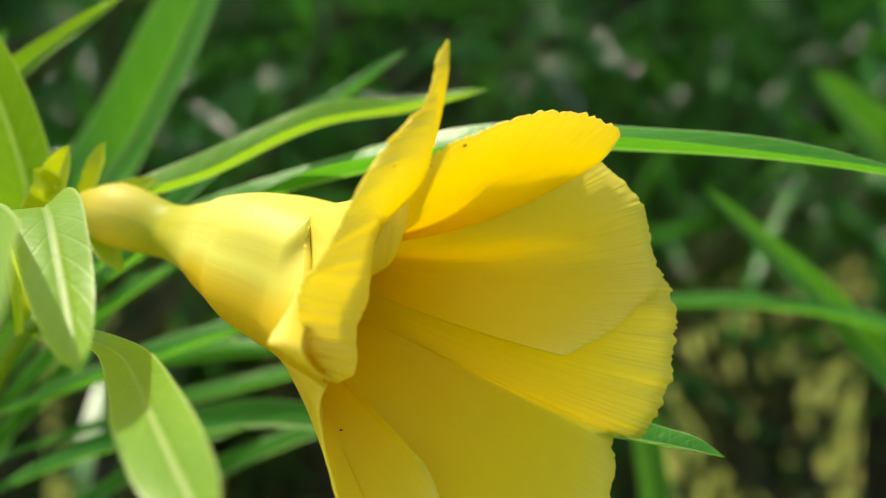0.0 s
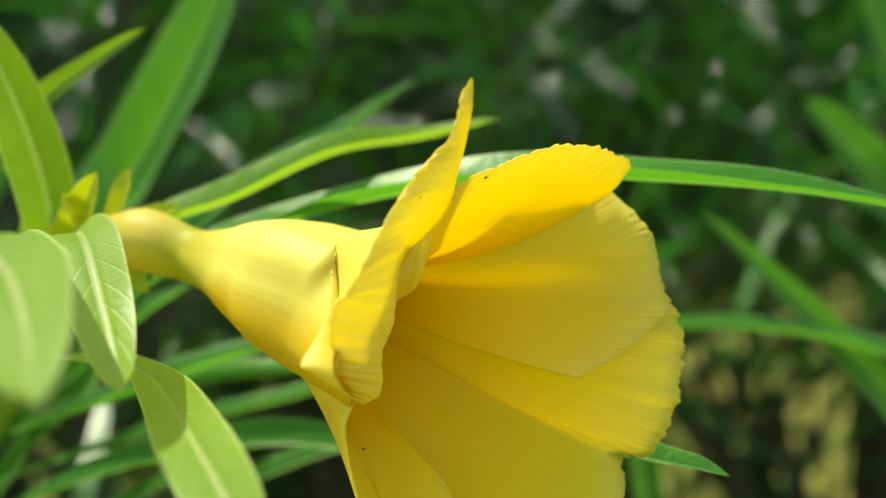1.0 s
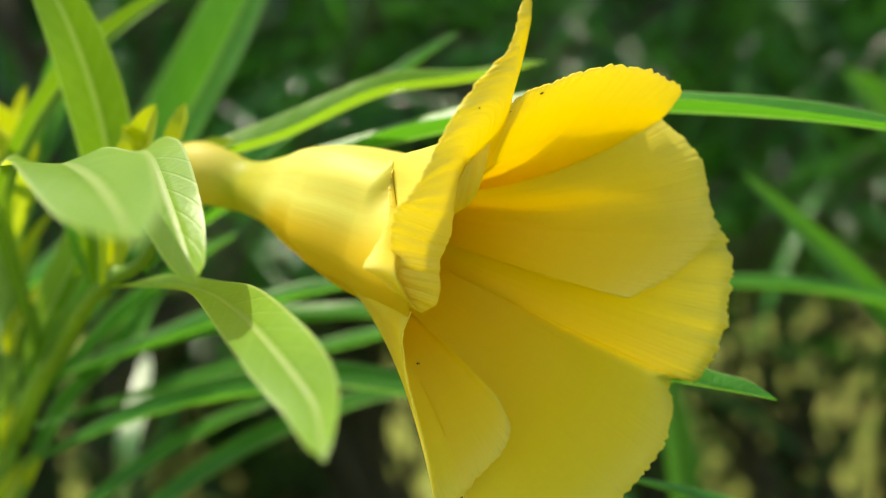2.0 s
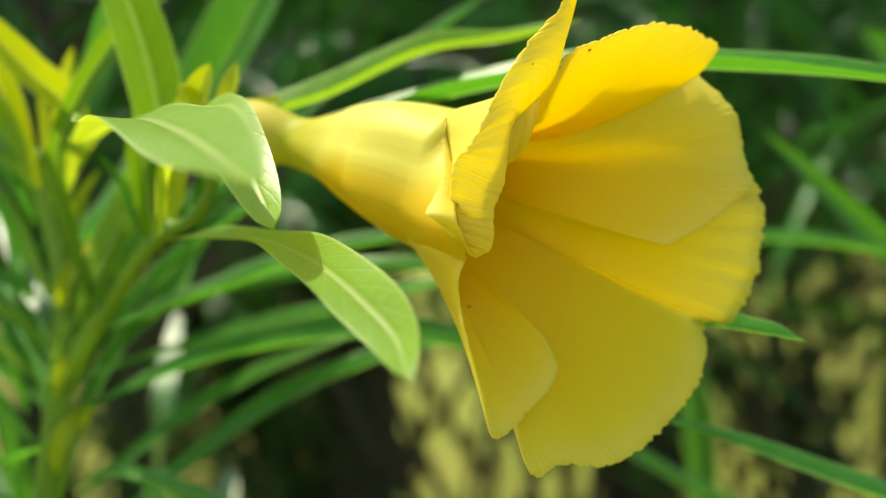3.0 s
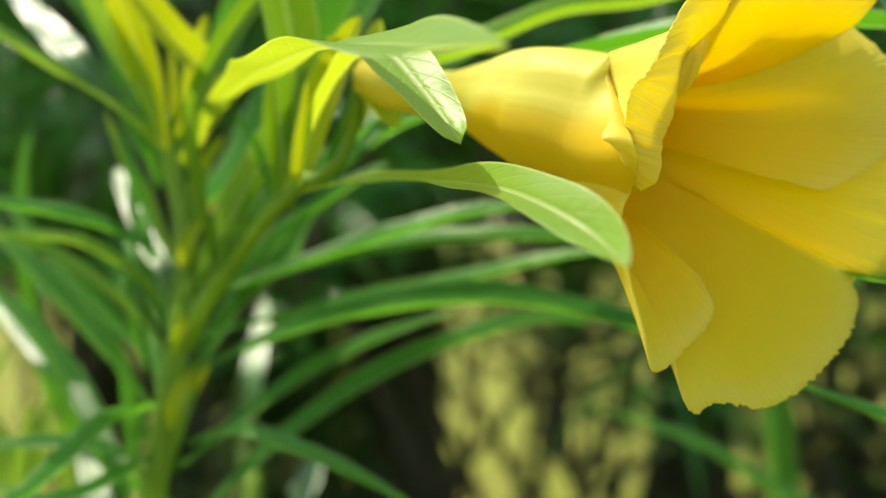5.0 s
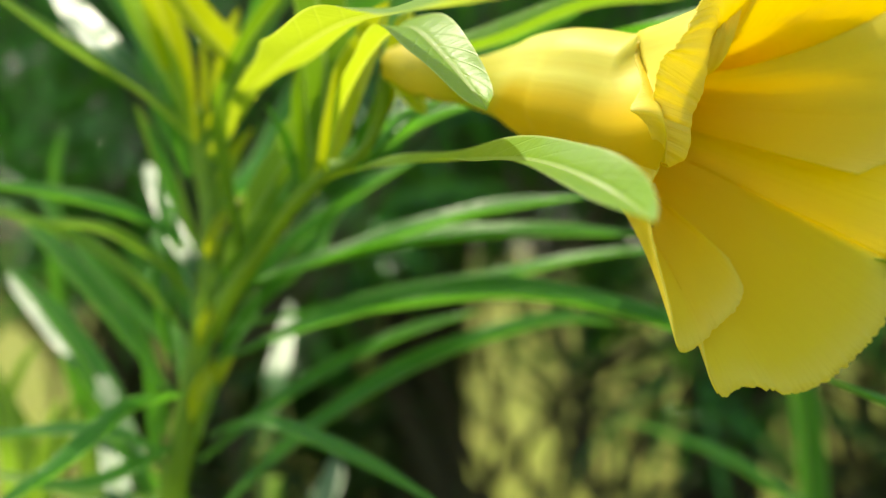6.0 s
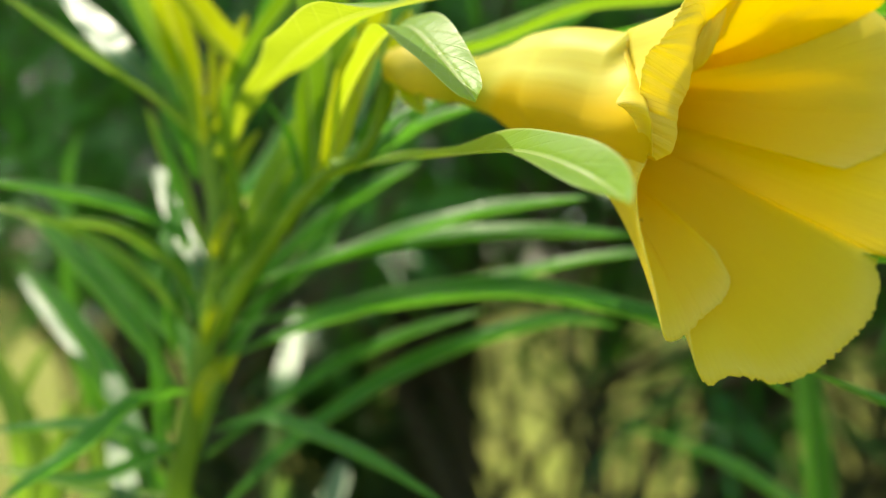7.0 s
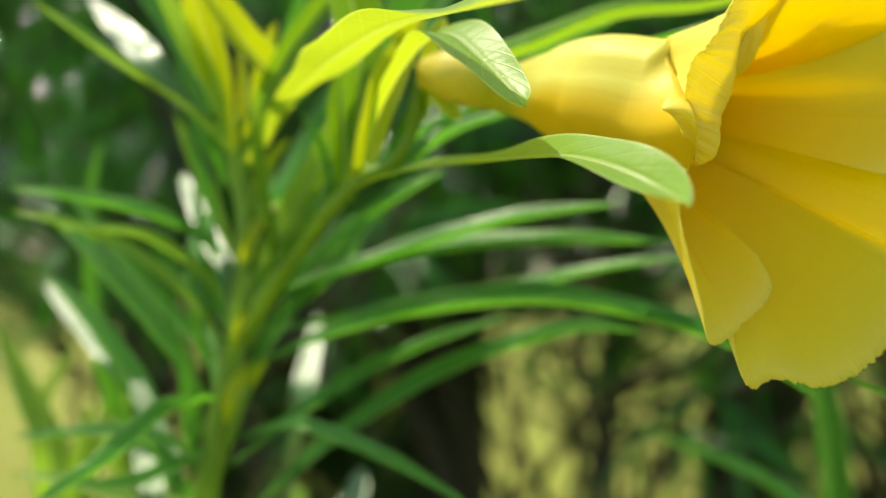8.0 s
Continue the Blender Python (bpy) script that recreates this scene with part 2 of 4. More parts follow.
def leaf(points, width, face=(0, -0.4, 1), mat=None, parent=None, twist=(0, 0), fold=0.40, widest=0.45, wave=0.03, name="leaf", label="", n=28, blunt=0.6, thick=0.0, stalk=0.16, swell=1.2):
    """A strap leaf in centimetres: points from base to tip, full width, the way its upper face looks, a turn along it in degrees, and how far it folds along the midrib."""
    c = spline(points, n)
    width = width * (1.2 if face == UP else 1.0)
    t = unit(np.gradient(c, axis=0))
    s = np.linspace(0, 1, n)
    side = unit(np.cross(t, np.array(face, float)))
    nor = np.cross(side, t)
    ang = np.radians(np.interp(s, [0, 1], twist))[:, None]
    side, nor = side * np.cos(ang) + nor * np.sin(ang), nor * np.cos(ang) - side * np.sin(ang)
    up = np.clip(s / widest, 0, 1)
    down = np.clip((1 - s) / (1 - widest), 0, 1)
    w = width / 2 * np.minimum(stalk + (1 - stalk) * np.sin(up * math.pi / 2) ** swell, np.sin(down * math.pi / 2) ** blunt)
    w = np.maximum(w, 0.004)
    across = np.array([-1, -0.66, -0.33, -0.07, 0, 0.07, 0.33, 0.66, 1])
    phase = (points[0][0] * 3.1 + points[-1][2] * 1.7) % 6.28
    verts, uvs = [], []
    for k in range(n):
        ripple = wave * width * np.sin(s[k] * 21 + phase + across * 1.5) * np.abs(across) ** 2
        lift = np.abs(across) * fold * w[k] * 2 - (np.abs(across) < 0.05) * 0.06 * w[k] + ripple - 0.25 * fold * w[k] * across**4
        verts.append(c[k] + across[:, None] * w[k] * side[k] + lift[:, None] * nor[k])
        uvs.append(np.c_[across / 2 + 0.5, np.full(9, s[k])])
    return mesh_part(name, metres(np.concatenate(verts)), grid_faces(n, 9), mat or LEAF, parent, label, np.concatenate(uvs), thick)


def rod(points, radii, mat, parent, name, n=24, sides=12, knobs=0.0, label=""):
    """A tapering round stem in centimetres."""
    c = spline(points, n)
    t = unit(np.gradient(c, axis=0))
    a = unit(np.cross(t, np.array([0.2, 1.0, 0.1])))
    b = np.cross(t, a)
    s = np.linspace(0, 1, n)
    d = np.r_[0, np.cumsum(np.sqrt(np.linalg.norm(np.diff(np.array(points, float), axis=0), axis=1)))]
    r = np.interp(s, d / d[-1] if len(radii) == len(points) else np.linspace(0, 1, len(radii)), radii)
    th = np.linspace(0, 2 * math.pi, sides, endpoint=False)
    verts = []
    for k in range(n):
        rr = r[k] * (1 + knobs * np.sin(k * 2.4) * np.cos(th + k * 2.1))
        verts.append(c[k] + (np.cos(th) * rr)[:, None] * a[k] + (np.sin(th) * rr)[:, None] * b[k])
    verts = np.concatenate(verts)
    faces = grid_faces(n, sides, True)
    faces += [tuple(range(sides))[::-1], tuple(range((n - 1) * sides, n * sides))]
    return mesh_part(name, metres(verts), faces, mat, parent, label)


# ---- ground and distance ----
def ground():
    bm = bmesh.new()
    bmesh.ops.create_grid(bm, x_segments=60, y_segments=60, size=300)
    for v in bm.verts:
        v.co.z = 0.03 * noise.noise(v.co * 0.15)
    me = bpy.data.meshes.new("ground")
    bm.to_mesh(me)
    bm.free()
    me.materials.append(LAWN)
    return tagged(new("ground", me), "dry yellow-green lawn under the shrubs", "lawn", kind="structure")


ground()


# ---- the flowering shrub ----
shrub = new("yellow_oleander")
shrub.location = cm((-8.5, 17.5, -100))
bpy.context.view_layer.update()
tagged(shrub, "yellow oleander shrub bearing one open trumpet flower among narrow leaves", "shrub")

rod([(-8.5, 17.5, -101), (-8.3, 17.3, -60), (-8.0, 17.0, -25), (-7.4, 16.8, -7), (-7.1, 16.8, -5), (-6.8, 16.8, -2.9), (-6.7, 16.8, -1.1), (-7.0, 16.8, 0.5), (-7.0, 16.7, 1.2)],
    [0.8, 0.7, 0.45, 0.27, 0.26, 0.25, 0.23, 0.20, 0.1], STEM, shrub, "stem", n=90, knobs=0.10, label="smooth olive-green stem")
rod([(-6.75, 16.8, -3.3), (-6.2, 16.5, -2.4), (-5.5, 16.0, -1.6), (-4.7, 15.0, -0.8), (-3.7, 13.8, -0.15)], [0.26, 0.20, 0.16, 0.13, 0.11], STEM, shrub, "branch", knobs=0.04)
rod([(-3.8, 13.85, -0.25), (-3.3, 13.6, 0.0), (-3.0, 13.5, 0.5), (-2.85, 13.4, 1.25)], [0.12, 0.1, 0.1, 0.16], STEM, shrub, "flower_stalk")

# flower: the tube is the part, petals and sepals hang on it
AXIS = unit(np.array([0.76, -0.58, -0.28]))


def flower():
    way = [(-2.85, 13.35, 1.36), (-2.55, 13.25, 1.32), (-2.15, 13.05, 1.22), (-1.75, 12.93, 1.09), (-1.42, 12.77, 1.00), (-0.96, 12.36, 0.90), (-0.71, 12.15, 0.83), (-0.45, 11.93, 0.77), (-0.18, 11.71, 0.69), (0.05, 11.48, 0.60), (0.52, 11.16, 0.42)]
    centres = spline(way, 40)
    d = np.r_[0, np.cumsum(np.sqrt(np.linalg.norm(np.diff(np.array(way), axis=0), axis=1)))]
    radii = np.interp(np.linspace(0, 1, 40), d / d[-1], [0.16, 0.42, 0.44, 0.34, 0.33, 0.50, 0.62, 0.74, 0.83, 0.87, 0.92])
    radii = np.convolve(np.r_[[radii[0]] * 3, radii, [radii[-1]] * 3], np.ones(7) / 7, "valid")
    t = unit(np.gradient(centres, axis=0))
    a = unit(np.cross(t, np.array([0.0, 0.0, 1.0])))
    b = np.cross(a, t)
    th = np.linspace(-math.pi, math.pi, 61)
    verts, uvs = [], []
    for k in range(40):
        s = k / 39
        rr = radii[k] * (1 + 0.045 * s * np.sin(5 * th + 0.8 + 3 * s) + 0.01 * s * np.sin(13 * th))
        verts.append(centres[k] + (np.cos(th) * rr)[:, None] * a[k] + (np.sin(th) * rr)[:, None] * b[k])
        uvs.append(np.c_[th / (2 * math.pi) + 0.5, np.full(61, s * 0.8)])
    # the tube opens out into an uneven end, set back at the top and running down the lowest petal on its near side
    turn = np.degrees(th)
    brim = np.array([(-180, 1.03, 11.9, 0.42), (-155, 0.85, 11.85, -0.1), (-125, 0.52, 11.5, -0.46), (-105, 0.50, 11.0, -0.76), (-85, 0.58, 10.4, -1.10), (-70, 0.57, 10.30, -0.95), (-60, 0.56, 10.22, -0.78),
                     (-48, 0.60, 10.08, -0.56), (-40, 0.75, 9.85, -0.41), (-34, 0.67, 9.42, -0.26), (-28, 0.61, 9.12, -0.11), (-20, 0.57, 9.12, 0.02), (-8, 0.57, 9.6, 0.27), (8, 0.57, 10.1, 0.59), (25, 0.53, 10.45, 0.91), (42, 0.51, 10.50, 1.12),
                     (58, 0.53, 10.55, 1.24), (72, 0.64, 10.72, 1.29), (90, 0.78, 11.0, 1.33), (140, 1.09, 11.65, 1.0), (180, 1.03, 11.9, 0.42)])
    end = np.stack([np.interp(turn, brim[:, 0], brim[:, k]) for k in (1, 2, 3)], 1)
    end[1:-1] = (end[:-2] + 2 * end[1:-1] + end[2:]) / 4
    start = verts[-1]
    outward = unit(start - centres[-1])
    reach = np.linalg.norm(end - start, axis=1)[:, None]
    bend = start + (t[-1] * 0.42 + outward * 0.10) * reach
    for k in np.linspace(0, 1, 17)[1:]:
        verts.append((1 - k) ** 2 * start + 2 * k * (1 - k) * bend + k**2 * end)
        uvs.append(np.c_[th / (2 * math.pi) + 0.5, np.full(61, 0.8 + 0.1 * k)])
    # past a crease the upper side goes on to the back of the rolled lip
    back = np.array([(-25, 0.62, 9.82, -0.10), (-10, 0.68, 9.72, 0.28), (8, 0.74, 9.62, 0.58), (25, 0.84, 9.62, 0.85), (42, 0.97, 9.65, 1.10), (58, 1.08, 9.72, 1.26), (72, 1.16, 9.85, 1.36), (90, 1.3, 10.1, 1.42), (140, 1.35, 11.3, 1.1)])
    far = np.stack([np.interp(turn, back[:, 0], back[:, k]) for k in (1, 2, 3)], 1)
    weight = np.interp(turn, [-20, -5, 110, 140], [0, 1, 1, 0])[:, None]
    far = end + (far - end) * weight
    # the rim is laid twice, so that the fold stays sharp
    for k in np.linspace(0, 1, 9):
        dip = -0.03 * weight * (k * (1 - k)) ** 0.6 * outward
        verts.append(end + (far - end) * k + dip)
        uvs.append(np.c_[th / (2 * math.pi) + 0.5, np.full(61, 0.9 + 0.1 * k)])
    return mesh_part("flower", metres(np.concatenate(verts)), grid_faces(65, 61), TUBE, shrub, "yellow trumpet flower with a pale greenish tube", np.concatenate(uvs), 0.0003)


trumpet = flower()
RING, RING_R = np.array([-0.20, 11.70, 0.66]), 0.62
WAIST, WAIST_R = np.array([0.80, 10.60, 0.08]), 1.12


def petal(rim, lip=None, name="petal", label="", n=130, rows=34, seed=0.0, ragged=0.065, bulge=0.0, waist=WAIST_R, shift=(0, 0, 0), specks=(), crease_by=1.0, paling=1.0, bow_by=0.5):
    """A petal that widens from the throat to its rim; lip: an edge to which the rim rolls back, over the crest."""
    r = spline(rim, n)
    u = np.linspace(0, 1, n)
    jag = np.array([0.8 * noise.noise(Vector((x * 17 + seed, seed, 0))) + 0.9 * noise.noise(Vector((x * 55, seed, 3))) + 0.5 * noise.noise(Vector((x * 110, seed, 7))) for x in u])
    hem = np.clip(np.minimum(u, 1 - u) / 0.08, 0, 1)
    jag = jag * hem
    off = r - WAIST
    out = unit(off - (off @ AXIS)[:, None] * AXIS)
    base = RING + out * RING_R
    mid = WAIST + out * waist
    mid = mid + bulge * AXIS + np.clip((u - 0.3) / 0.45, 0, 1)[:, None] * np.array(shift)
    tip = r + (unit(r - mid) * (jag * ragged)[:, None] if lip is None else 0)
    v = np.linspace(0, 1, rows)[:, None, None]
    pts = (1 - v) ** 2 * base + 2 * v * (1 - v) * mid + v**2 * tip
    along = np.broadcast_to(v[:, :, 0], (rows, n)).copy()
    if lip is not None:
        e = spline(lip, n)
        e = e + unit(e - r) * (jag * ragged)[:, None]
        k = np.linspace(0, 1, 13)[1:, None, None]
        way = unit(r - mid)
        bow = r + way * bow_by * np.linalg.norm(e - r, axis=1)[:, None]
        roll = (1 - k) ** 2 * r + 2 * k * (1 - k) * bow + k**2 * e
        pts = np.concatenate([pts, roll])
        along = np.concatenate([along * 0.86, 0.86 + 0.14 * np.broadcast_to(k[:, :, 0], (12, n))])
    total = len(pts)
    du = np.gradient(pts, axis=1)
    dv = np.gradient(pts, axis=0)
    nor = unit(np.cross(du, dv))
    # fine radial wrinkles that deepen toward the rim, and a slow ripple
    for i in range(total):
        s = along[i, 0]
        for j in range(n):
            x = u[j]
            crease = crease_by * noise.noise(Vector((x * (24 if lip is None else 55) + seed, s * 2.0, seed))) * 0.042 * s**9 + noise.noise(Vector((x * 4 + seed, s * 2.0, 5 + seed))) * 0.022 * s**2
            pts[i, j] += nor[i, j] * crease * hem[j]
    uvs = np.stack([np.broadcast_to(u, (total, n)), along**paling], -1).reshape(-1, 2)
    ob = mesh_part(name, metres(pts.reshape(-1, 3)), grid_faces(total, n), PETAL, trumpet, label, uvs, 0.00022)
    ob.data.materials.append(PETAL_BACK)
    ob.modifiers["thickness"].material_offset = 1
    for x, y, size in specks:
        i, j = int(y * (total - 1)), int(x * (n - 1))
        bm = bmesh.new()
        bmesh.ops.create_icosphere(bm, subdivisions=1, radius=size / 100)
        for vert in bm.verts:
            vert.co.x *= 1.6
        bm.transform(Matrix.Translation(Vector(metres(pts[i, j]))))
        me = bpy.data.meshes.new("speck")
        bm.to_mesh(me)
        bm.free()
        me.materials.append(SPECK)
        dot = new("speck", me)
        dot.parent = trumpet
        dot.matrix_parent_inverse = trumpet.matrix_world.inverted()
    return ob


petal([(0.94, 10.25, 0.26), (1.05, 10.15, 0.53), (1.25, 10.15, 0.71), (1.44, 10.25, 0.98), (1.69, 10.4, 1.21), (2.16, 10.7, 1.41), (2.92, 11.0, 1.60), (3.70, 11.36, 1.71)],
      lip=[(0.94, 10.08, 0.47), (1.12, 10.0, 0.80), (1.38, 9.93, 1.23), (1.67, 9.9, 1.63), (1.90, 9.9, 1.83), (2.22, 9.95, 1.96), (2.55, 10.1, 2.08), (3.09, 10.5, 2.22), (3.60, 10.9, 2.20), (3.93, 11.14, 2.04), (3.85, 11.25, 1.85)],
      seed=1.0, paling=1.5, ragged=0.05, crease_by=0.5, waist=0.85, bulge=0.4, bow_by=0.35, specks=((0.47, 0.985, 0.022), (0.43, 0.97, 0.012), (0.36, 0.98, 0.014)))
petal([(2.3, 10.85, 1.66), (3.0, 11.2, 1.86), (3.62, 11.45, 1.82), (4.05, 11.35, 1.48), (4.22, 11.3, 1.22), (4.28, 11.3, 0.9), (4.35, 11.22, 0.5), (4.35, 11.12, 0.34), (4.17, 11.05, 0.15), (3.92, 10.97, -0.05), (3.62, 10.88, -0.22), (3.2, 10.78, -0.4)], seed=2.3, paling=0.8, crease_by=0.5, ragged=0.03, waist=0.85, bulge=0.4)
petal([(3.95, 11.42, 1.2), (4.2, 11.36, 0.8), (4.37, 11.29, 0.5), (4.49, 11.28, 0.31), (4.57, 11.25, -0.12), (4.53, 11.27, -0.63), (4.42, 11.3, -1.08), (4.14, 11.33, -1.47), (3.84, 11.38, -1.41)], seed=8.3, paling=0.6, crease_by=1.0, ragged=0.05, waist=0.85, bulge=0.25)
petal([(4.02, 11.62, -1.05), (3.86, 11.42, -1.45), (3.81, 11.2, -1.88), (3.59, 11.0, -2.29), (3.18, 10.7, -2.58), (2.85, 10.5, -2.81), (2.36, 10.3, -2.97), (1.84, 10.1, -2.9), (1.43, 9.98, -2.96), (1.22, 10.05, -2.3)], seed=3.9, paling=1.5, crease_by=0.7, waist=0.85, bulge=0.25)
petal([(1.64, 10.5, -1.45), (1.78, 10.38, -1.8), (1.66, 10.25, -2.04), (1.45, 10.12, -2.19), (1.2, 9.98, -2.43), (0.98, 9.87, -2.5), (0.86, 9.9, -2.06), (0.77, 9.97, -1.70), (0.68, 10.01, -1.33), (0.62, 10.04, -0.98), (0.60, 9.96, -0.69), (0.70, 9.90, -0.43)], seed=5.1, paling=1.35, ragged=0.02, crease_by=0.3, waist=0.70, specks=((0.30, 0.62, 0.018),))
petal([(0.78, 9.93, -0.44), (0.91, 9.9, -0.34), (0.93, 9.85, 0.12), (0.97, 9.95, 0.34), (1.03, 10.02, 0.52), (1.21, 9.93, 1.01), (1.29, 9.85, 1.2), (1.70, 9.7, 1.71), (1.82, 9.68, 2.05), (1.85, 9.65, 2.30), (1.95, 9.6, 2.53), (1.95, 9.57, 2.80)],
      lip=[(0.72, 9.85, -0.38), (0.59, 9.6, -0.11), (0.53, 9.38, 0.2), (0.53, 9.28, 0.48), (0.58, 9.22, 0.66), (0.68, 9.2, 0.74), (0.83, 9.25, 0.98), (0.97, 9.35, 1.22), (1.25, 9.45, 1.71), (1.51, 9.5, 2.01), (1.74, 9.55, 2.26), (1.84, 9.58, 2.64), (1.94, 9.57, 2.81)],
      seed=6.7, paling=0.6, ragged=0.03, n=150, crease_by=1.1, waist=0.70, shift=(0.65, 0.45, -0.65), specks=((0.62, 0.93, 0.016),), label="petal with its edge rolled back into a bright wrinkled lip")


def rolled_edge():
    """The free edge of the outermost petal, rolled outward from its crest into a pointed corner."""
    n = 70
    crest = spline([(0.52, 10.50, 1.09), (0.53, 10.45, 0.91), (0.57, 10.1, 0.59), (0.57, 9.6, 0.27), (0.57, 9.12, 0.02), (0.61, 9.12, -0.11), (0.67, 9.42, -0.26), (0.75, 9.85, -0.41)], n)
    edge = spline([(0.51, 10.46, 1.10), (0.46, 10.4, 0.91), (0.47, 10.0, 0.59), (0.4, 9.55, 0.32), (0.26, 9.2, 0.06), (0.4, 9.25, -0.02), (0.52, 9.45, -0.16), (0.71, 9.9, -0.39)], n)
    k = np.linspace(0, 1, 12)[:, None, None]
    bow = (crest + edge) / 2 + np.array([-0.02, -0.10, 0.08]) * np.linalg.norm(edge - crest, axis=1)[:, None] * 2
    pts = (1 - k) ** 2 * crest + 2 * k * (1 - k) * bow + k**2 * edge
    u = np.linspace(0, 1, n)
    for i in range(12):
        for j in range(n):
            pts[i, j, 2] += 0.035 * (i / 11) * math.sin(math.pi * u[j]) * noise.noise(Vector((u[j] * 22, i * 0.10, 4.2)))
    uvs = np.stack([np.broadcast_to(u, (12, n)), np.broadcast_to(0.80 + 0.2 * k[:, :, 0], (12, n))], -1).reshape(-1, 2)
    return mesh_part("petal_edge", metres(pts.reshape(-1, 3)), grid_faces(12, n), PETAL_BACK, trumpet, "pale rolled petal edge ending in a bright corner", uvs, 0.0002)


rolled_edge()

# sepals round the calyx
for tip in ((-2.53, 13.3, 2.25), (-1.9, 13.5, 1.75), (-3.3, 12.9, 1.9), (-2.2, 12.9, 0.55), (-2.9, 13.6, 0.6)):
    b = np.array((-2.85, 13.3, 1.32)) + 0.22 * unit(np.array(tip) - np.array((-2.85, 13.3, 1.32)))
    leaf([tuple(b), tuple((b + np.array(tip)) / 2 + AXIS * 0.1), tip], 0.36, (-0.4, -0.8, 0.3), LEAF_YOUNG_LIT, trumpet, name="sepal", n=12, stalk=0.7)

# leaves near the flower
leaf([(-3.75, 13.3, -0.31), (-3.35, 12.5, 0.7), (-2.75, 11.7, 1.32), (-2.25, 10.7, 1.28), (-1.75, 9.7, 0.72), (-1.22, 8.67, -0.03)], 0.74, (-0.2, -0.5, 1), LEAF_NEAR, shrub, n=44, widest=0.62, fold=0.16, blunt=0.45)
leaf([(-4.3, 14.7, -0.45), (-3.19, 12.8, -0.31), (-2.53, 12.2, -0.25), (-1.81, 11.3, -0.29), (-1.2, 10.05, -0.38), (-0.72, 8.95, -0.51), (-0.34, 8.2, -0.71), (-0.02, 7.6, -0.95), (0.12, 6.85, -1.17)], 0.64, (-0.3, -0.45, 0.85), LEAF_NEAR, shrub, n=52, widest=0.76, fold=0.26, stalk=0.16, wave=0.05, swell=2.6)
leaf([(-6.7, 16.6, 0.2), (-5.54, 15.0, 1.17), (-4.66, 13.6, 1.38), (-3.75, 11.5, 1.22), (-2.9, 10.0, 1.16), (-2.1, 8.6, 0.92), (-1.4, 7.2, 0.62), (-0.89, 6.05, 0.38)], 1.10, (-0.3, -0.1, 1), LEAF_NEAR, shrub, n=48, widest=0.62, fold=0.12, twist=(38, -14), swell=1.8, wave=0.05, stalk=0.22)

# broad leaves that sheathe the side branch
leaf([(-6.14, 16.4, -2.05), (-5.72, 16.2, -1.3), (-5.13, 15.9, -0.46), (-4.67, 15.6, 0.28), (-4.5, 15.5, 0.78)], 0.80, (-0.5, -0.8, 0.35), LEAF_BROAD, shrub, fold=0.30, widest=0.5, stalk=0.4)
leaf([(-5.9, 16.3, -2.05), (-5.22, 15.9, -1.29), (-4.5, 15.4, -0.53), (-3.93, 15.0, -0.11)], 0.5, (-0.3, -0.9, 0.3), LEAF_BROAD, shrub, fold=0.30, widest=0.4, stalk=0.4)

# upright leaves round the flower's stalk
leaf([(-4.22, 14.6, -0.55), (-3.74, 14.0, 0.32), (-3.32, 13.2, 1.18), (-2.98, 12.9, 1.8), (-2.76, 12.7, 2.17)], 0.62, (-0.2, -1.0, 0.1), LEAF_YOUNG_LIT, shrub, fold=0.25, widest=0.5, stalk=0.3)
leaf([(-4.36, 14.8, -0.56), (-4.36, 14.7, 0.31), (-4.44, 14.6, 1.06), (-4.42, 14.6, 1.84)], 0.5, (0.2, -1.0, 0.1), LEAF_BROAD, shrub, fold=0.25, widest=0.4, stalk=0.4)
leaf([(-3.46, 14.3, -0.2), (-3.17, 14.0, 0.43), (-2.87, 13.9, 0.87), (-2.56, 13.9, 1.06)], 0.4, (-0.2, -1.0, 0.4), LEAF, shrub, fold=0.25, widest=0.4, stalk=0.4)

leaf([(-4.1, 14.6, -0.3), (-4.1, 14.6, 0.81), (-4.06, 14.4, 1.71), (-4.18, 14.1, 2.69), (-4.4, 13.8, 3.59), (-4.67, 13.6, 4.28), (-4.86, 13.5, 4.73)], 0.85, (0.35, -1.0, 0.15), LEAF_LIT, shrub, fold=0.30, widest=0.5, stalk=0.35)
leaf([(-5.9, 16.0, -1.6), (-6.16, 15.4, 0.92), (-5.66, 15.2, 1.96), (-5.17, 15.0, 2.56), (-4.64, 14.8, 3.11), (-4.07, 14.7, 3.56), (-3.32, 14.6, 4.04), (-2.61, 14.6, 4.5)], 0.42, (0.5, -0.9, 0.5), LEAF_LIT, shrub, fold=0.35, widest=0.6, stalk=0.4, n=36)

# strap leaves that arch out behind and below the flower
leaf([(-5.9, 17.0, -2.2), (-4.0, 17.0, -1.6), (-1.5, 16.5, -0.8), (0.7, 16.0, -0.4)], 0.50, UP, LEAF, shrub)
leaf([(-5.8, 17.0, -2.2), (-3.3, 17.0, -1.5), (-1.1, 16.5, -1.2), (1.7, 16.0, -1.1)], 0.55, UP, LEAF, shrub)
leaf([(-6.5, 16.6, -3.8), (-4.5, 16.6, -3.0), (-2.5, 16.2, -2.5), (-0.5, 15.8, -2.3), (2.4, 15.3, -2.9), (4.0, 15.0, -3.8)], 0.66, UP, LEAF, shrub)
leaf([(-7.0, 17.0, -5.9), (-5.1, 17.5, -4.5), (-3.4, 18.0, -3.5), (-1.4, 18.2, -2.7)], 0.42, UP, LEAF, shrub)
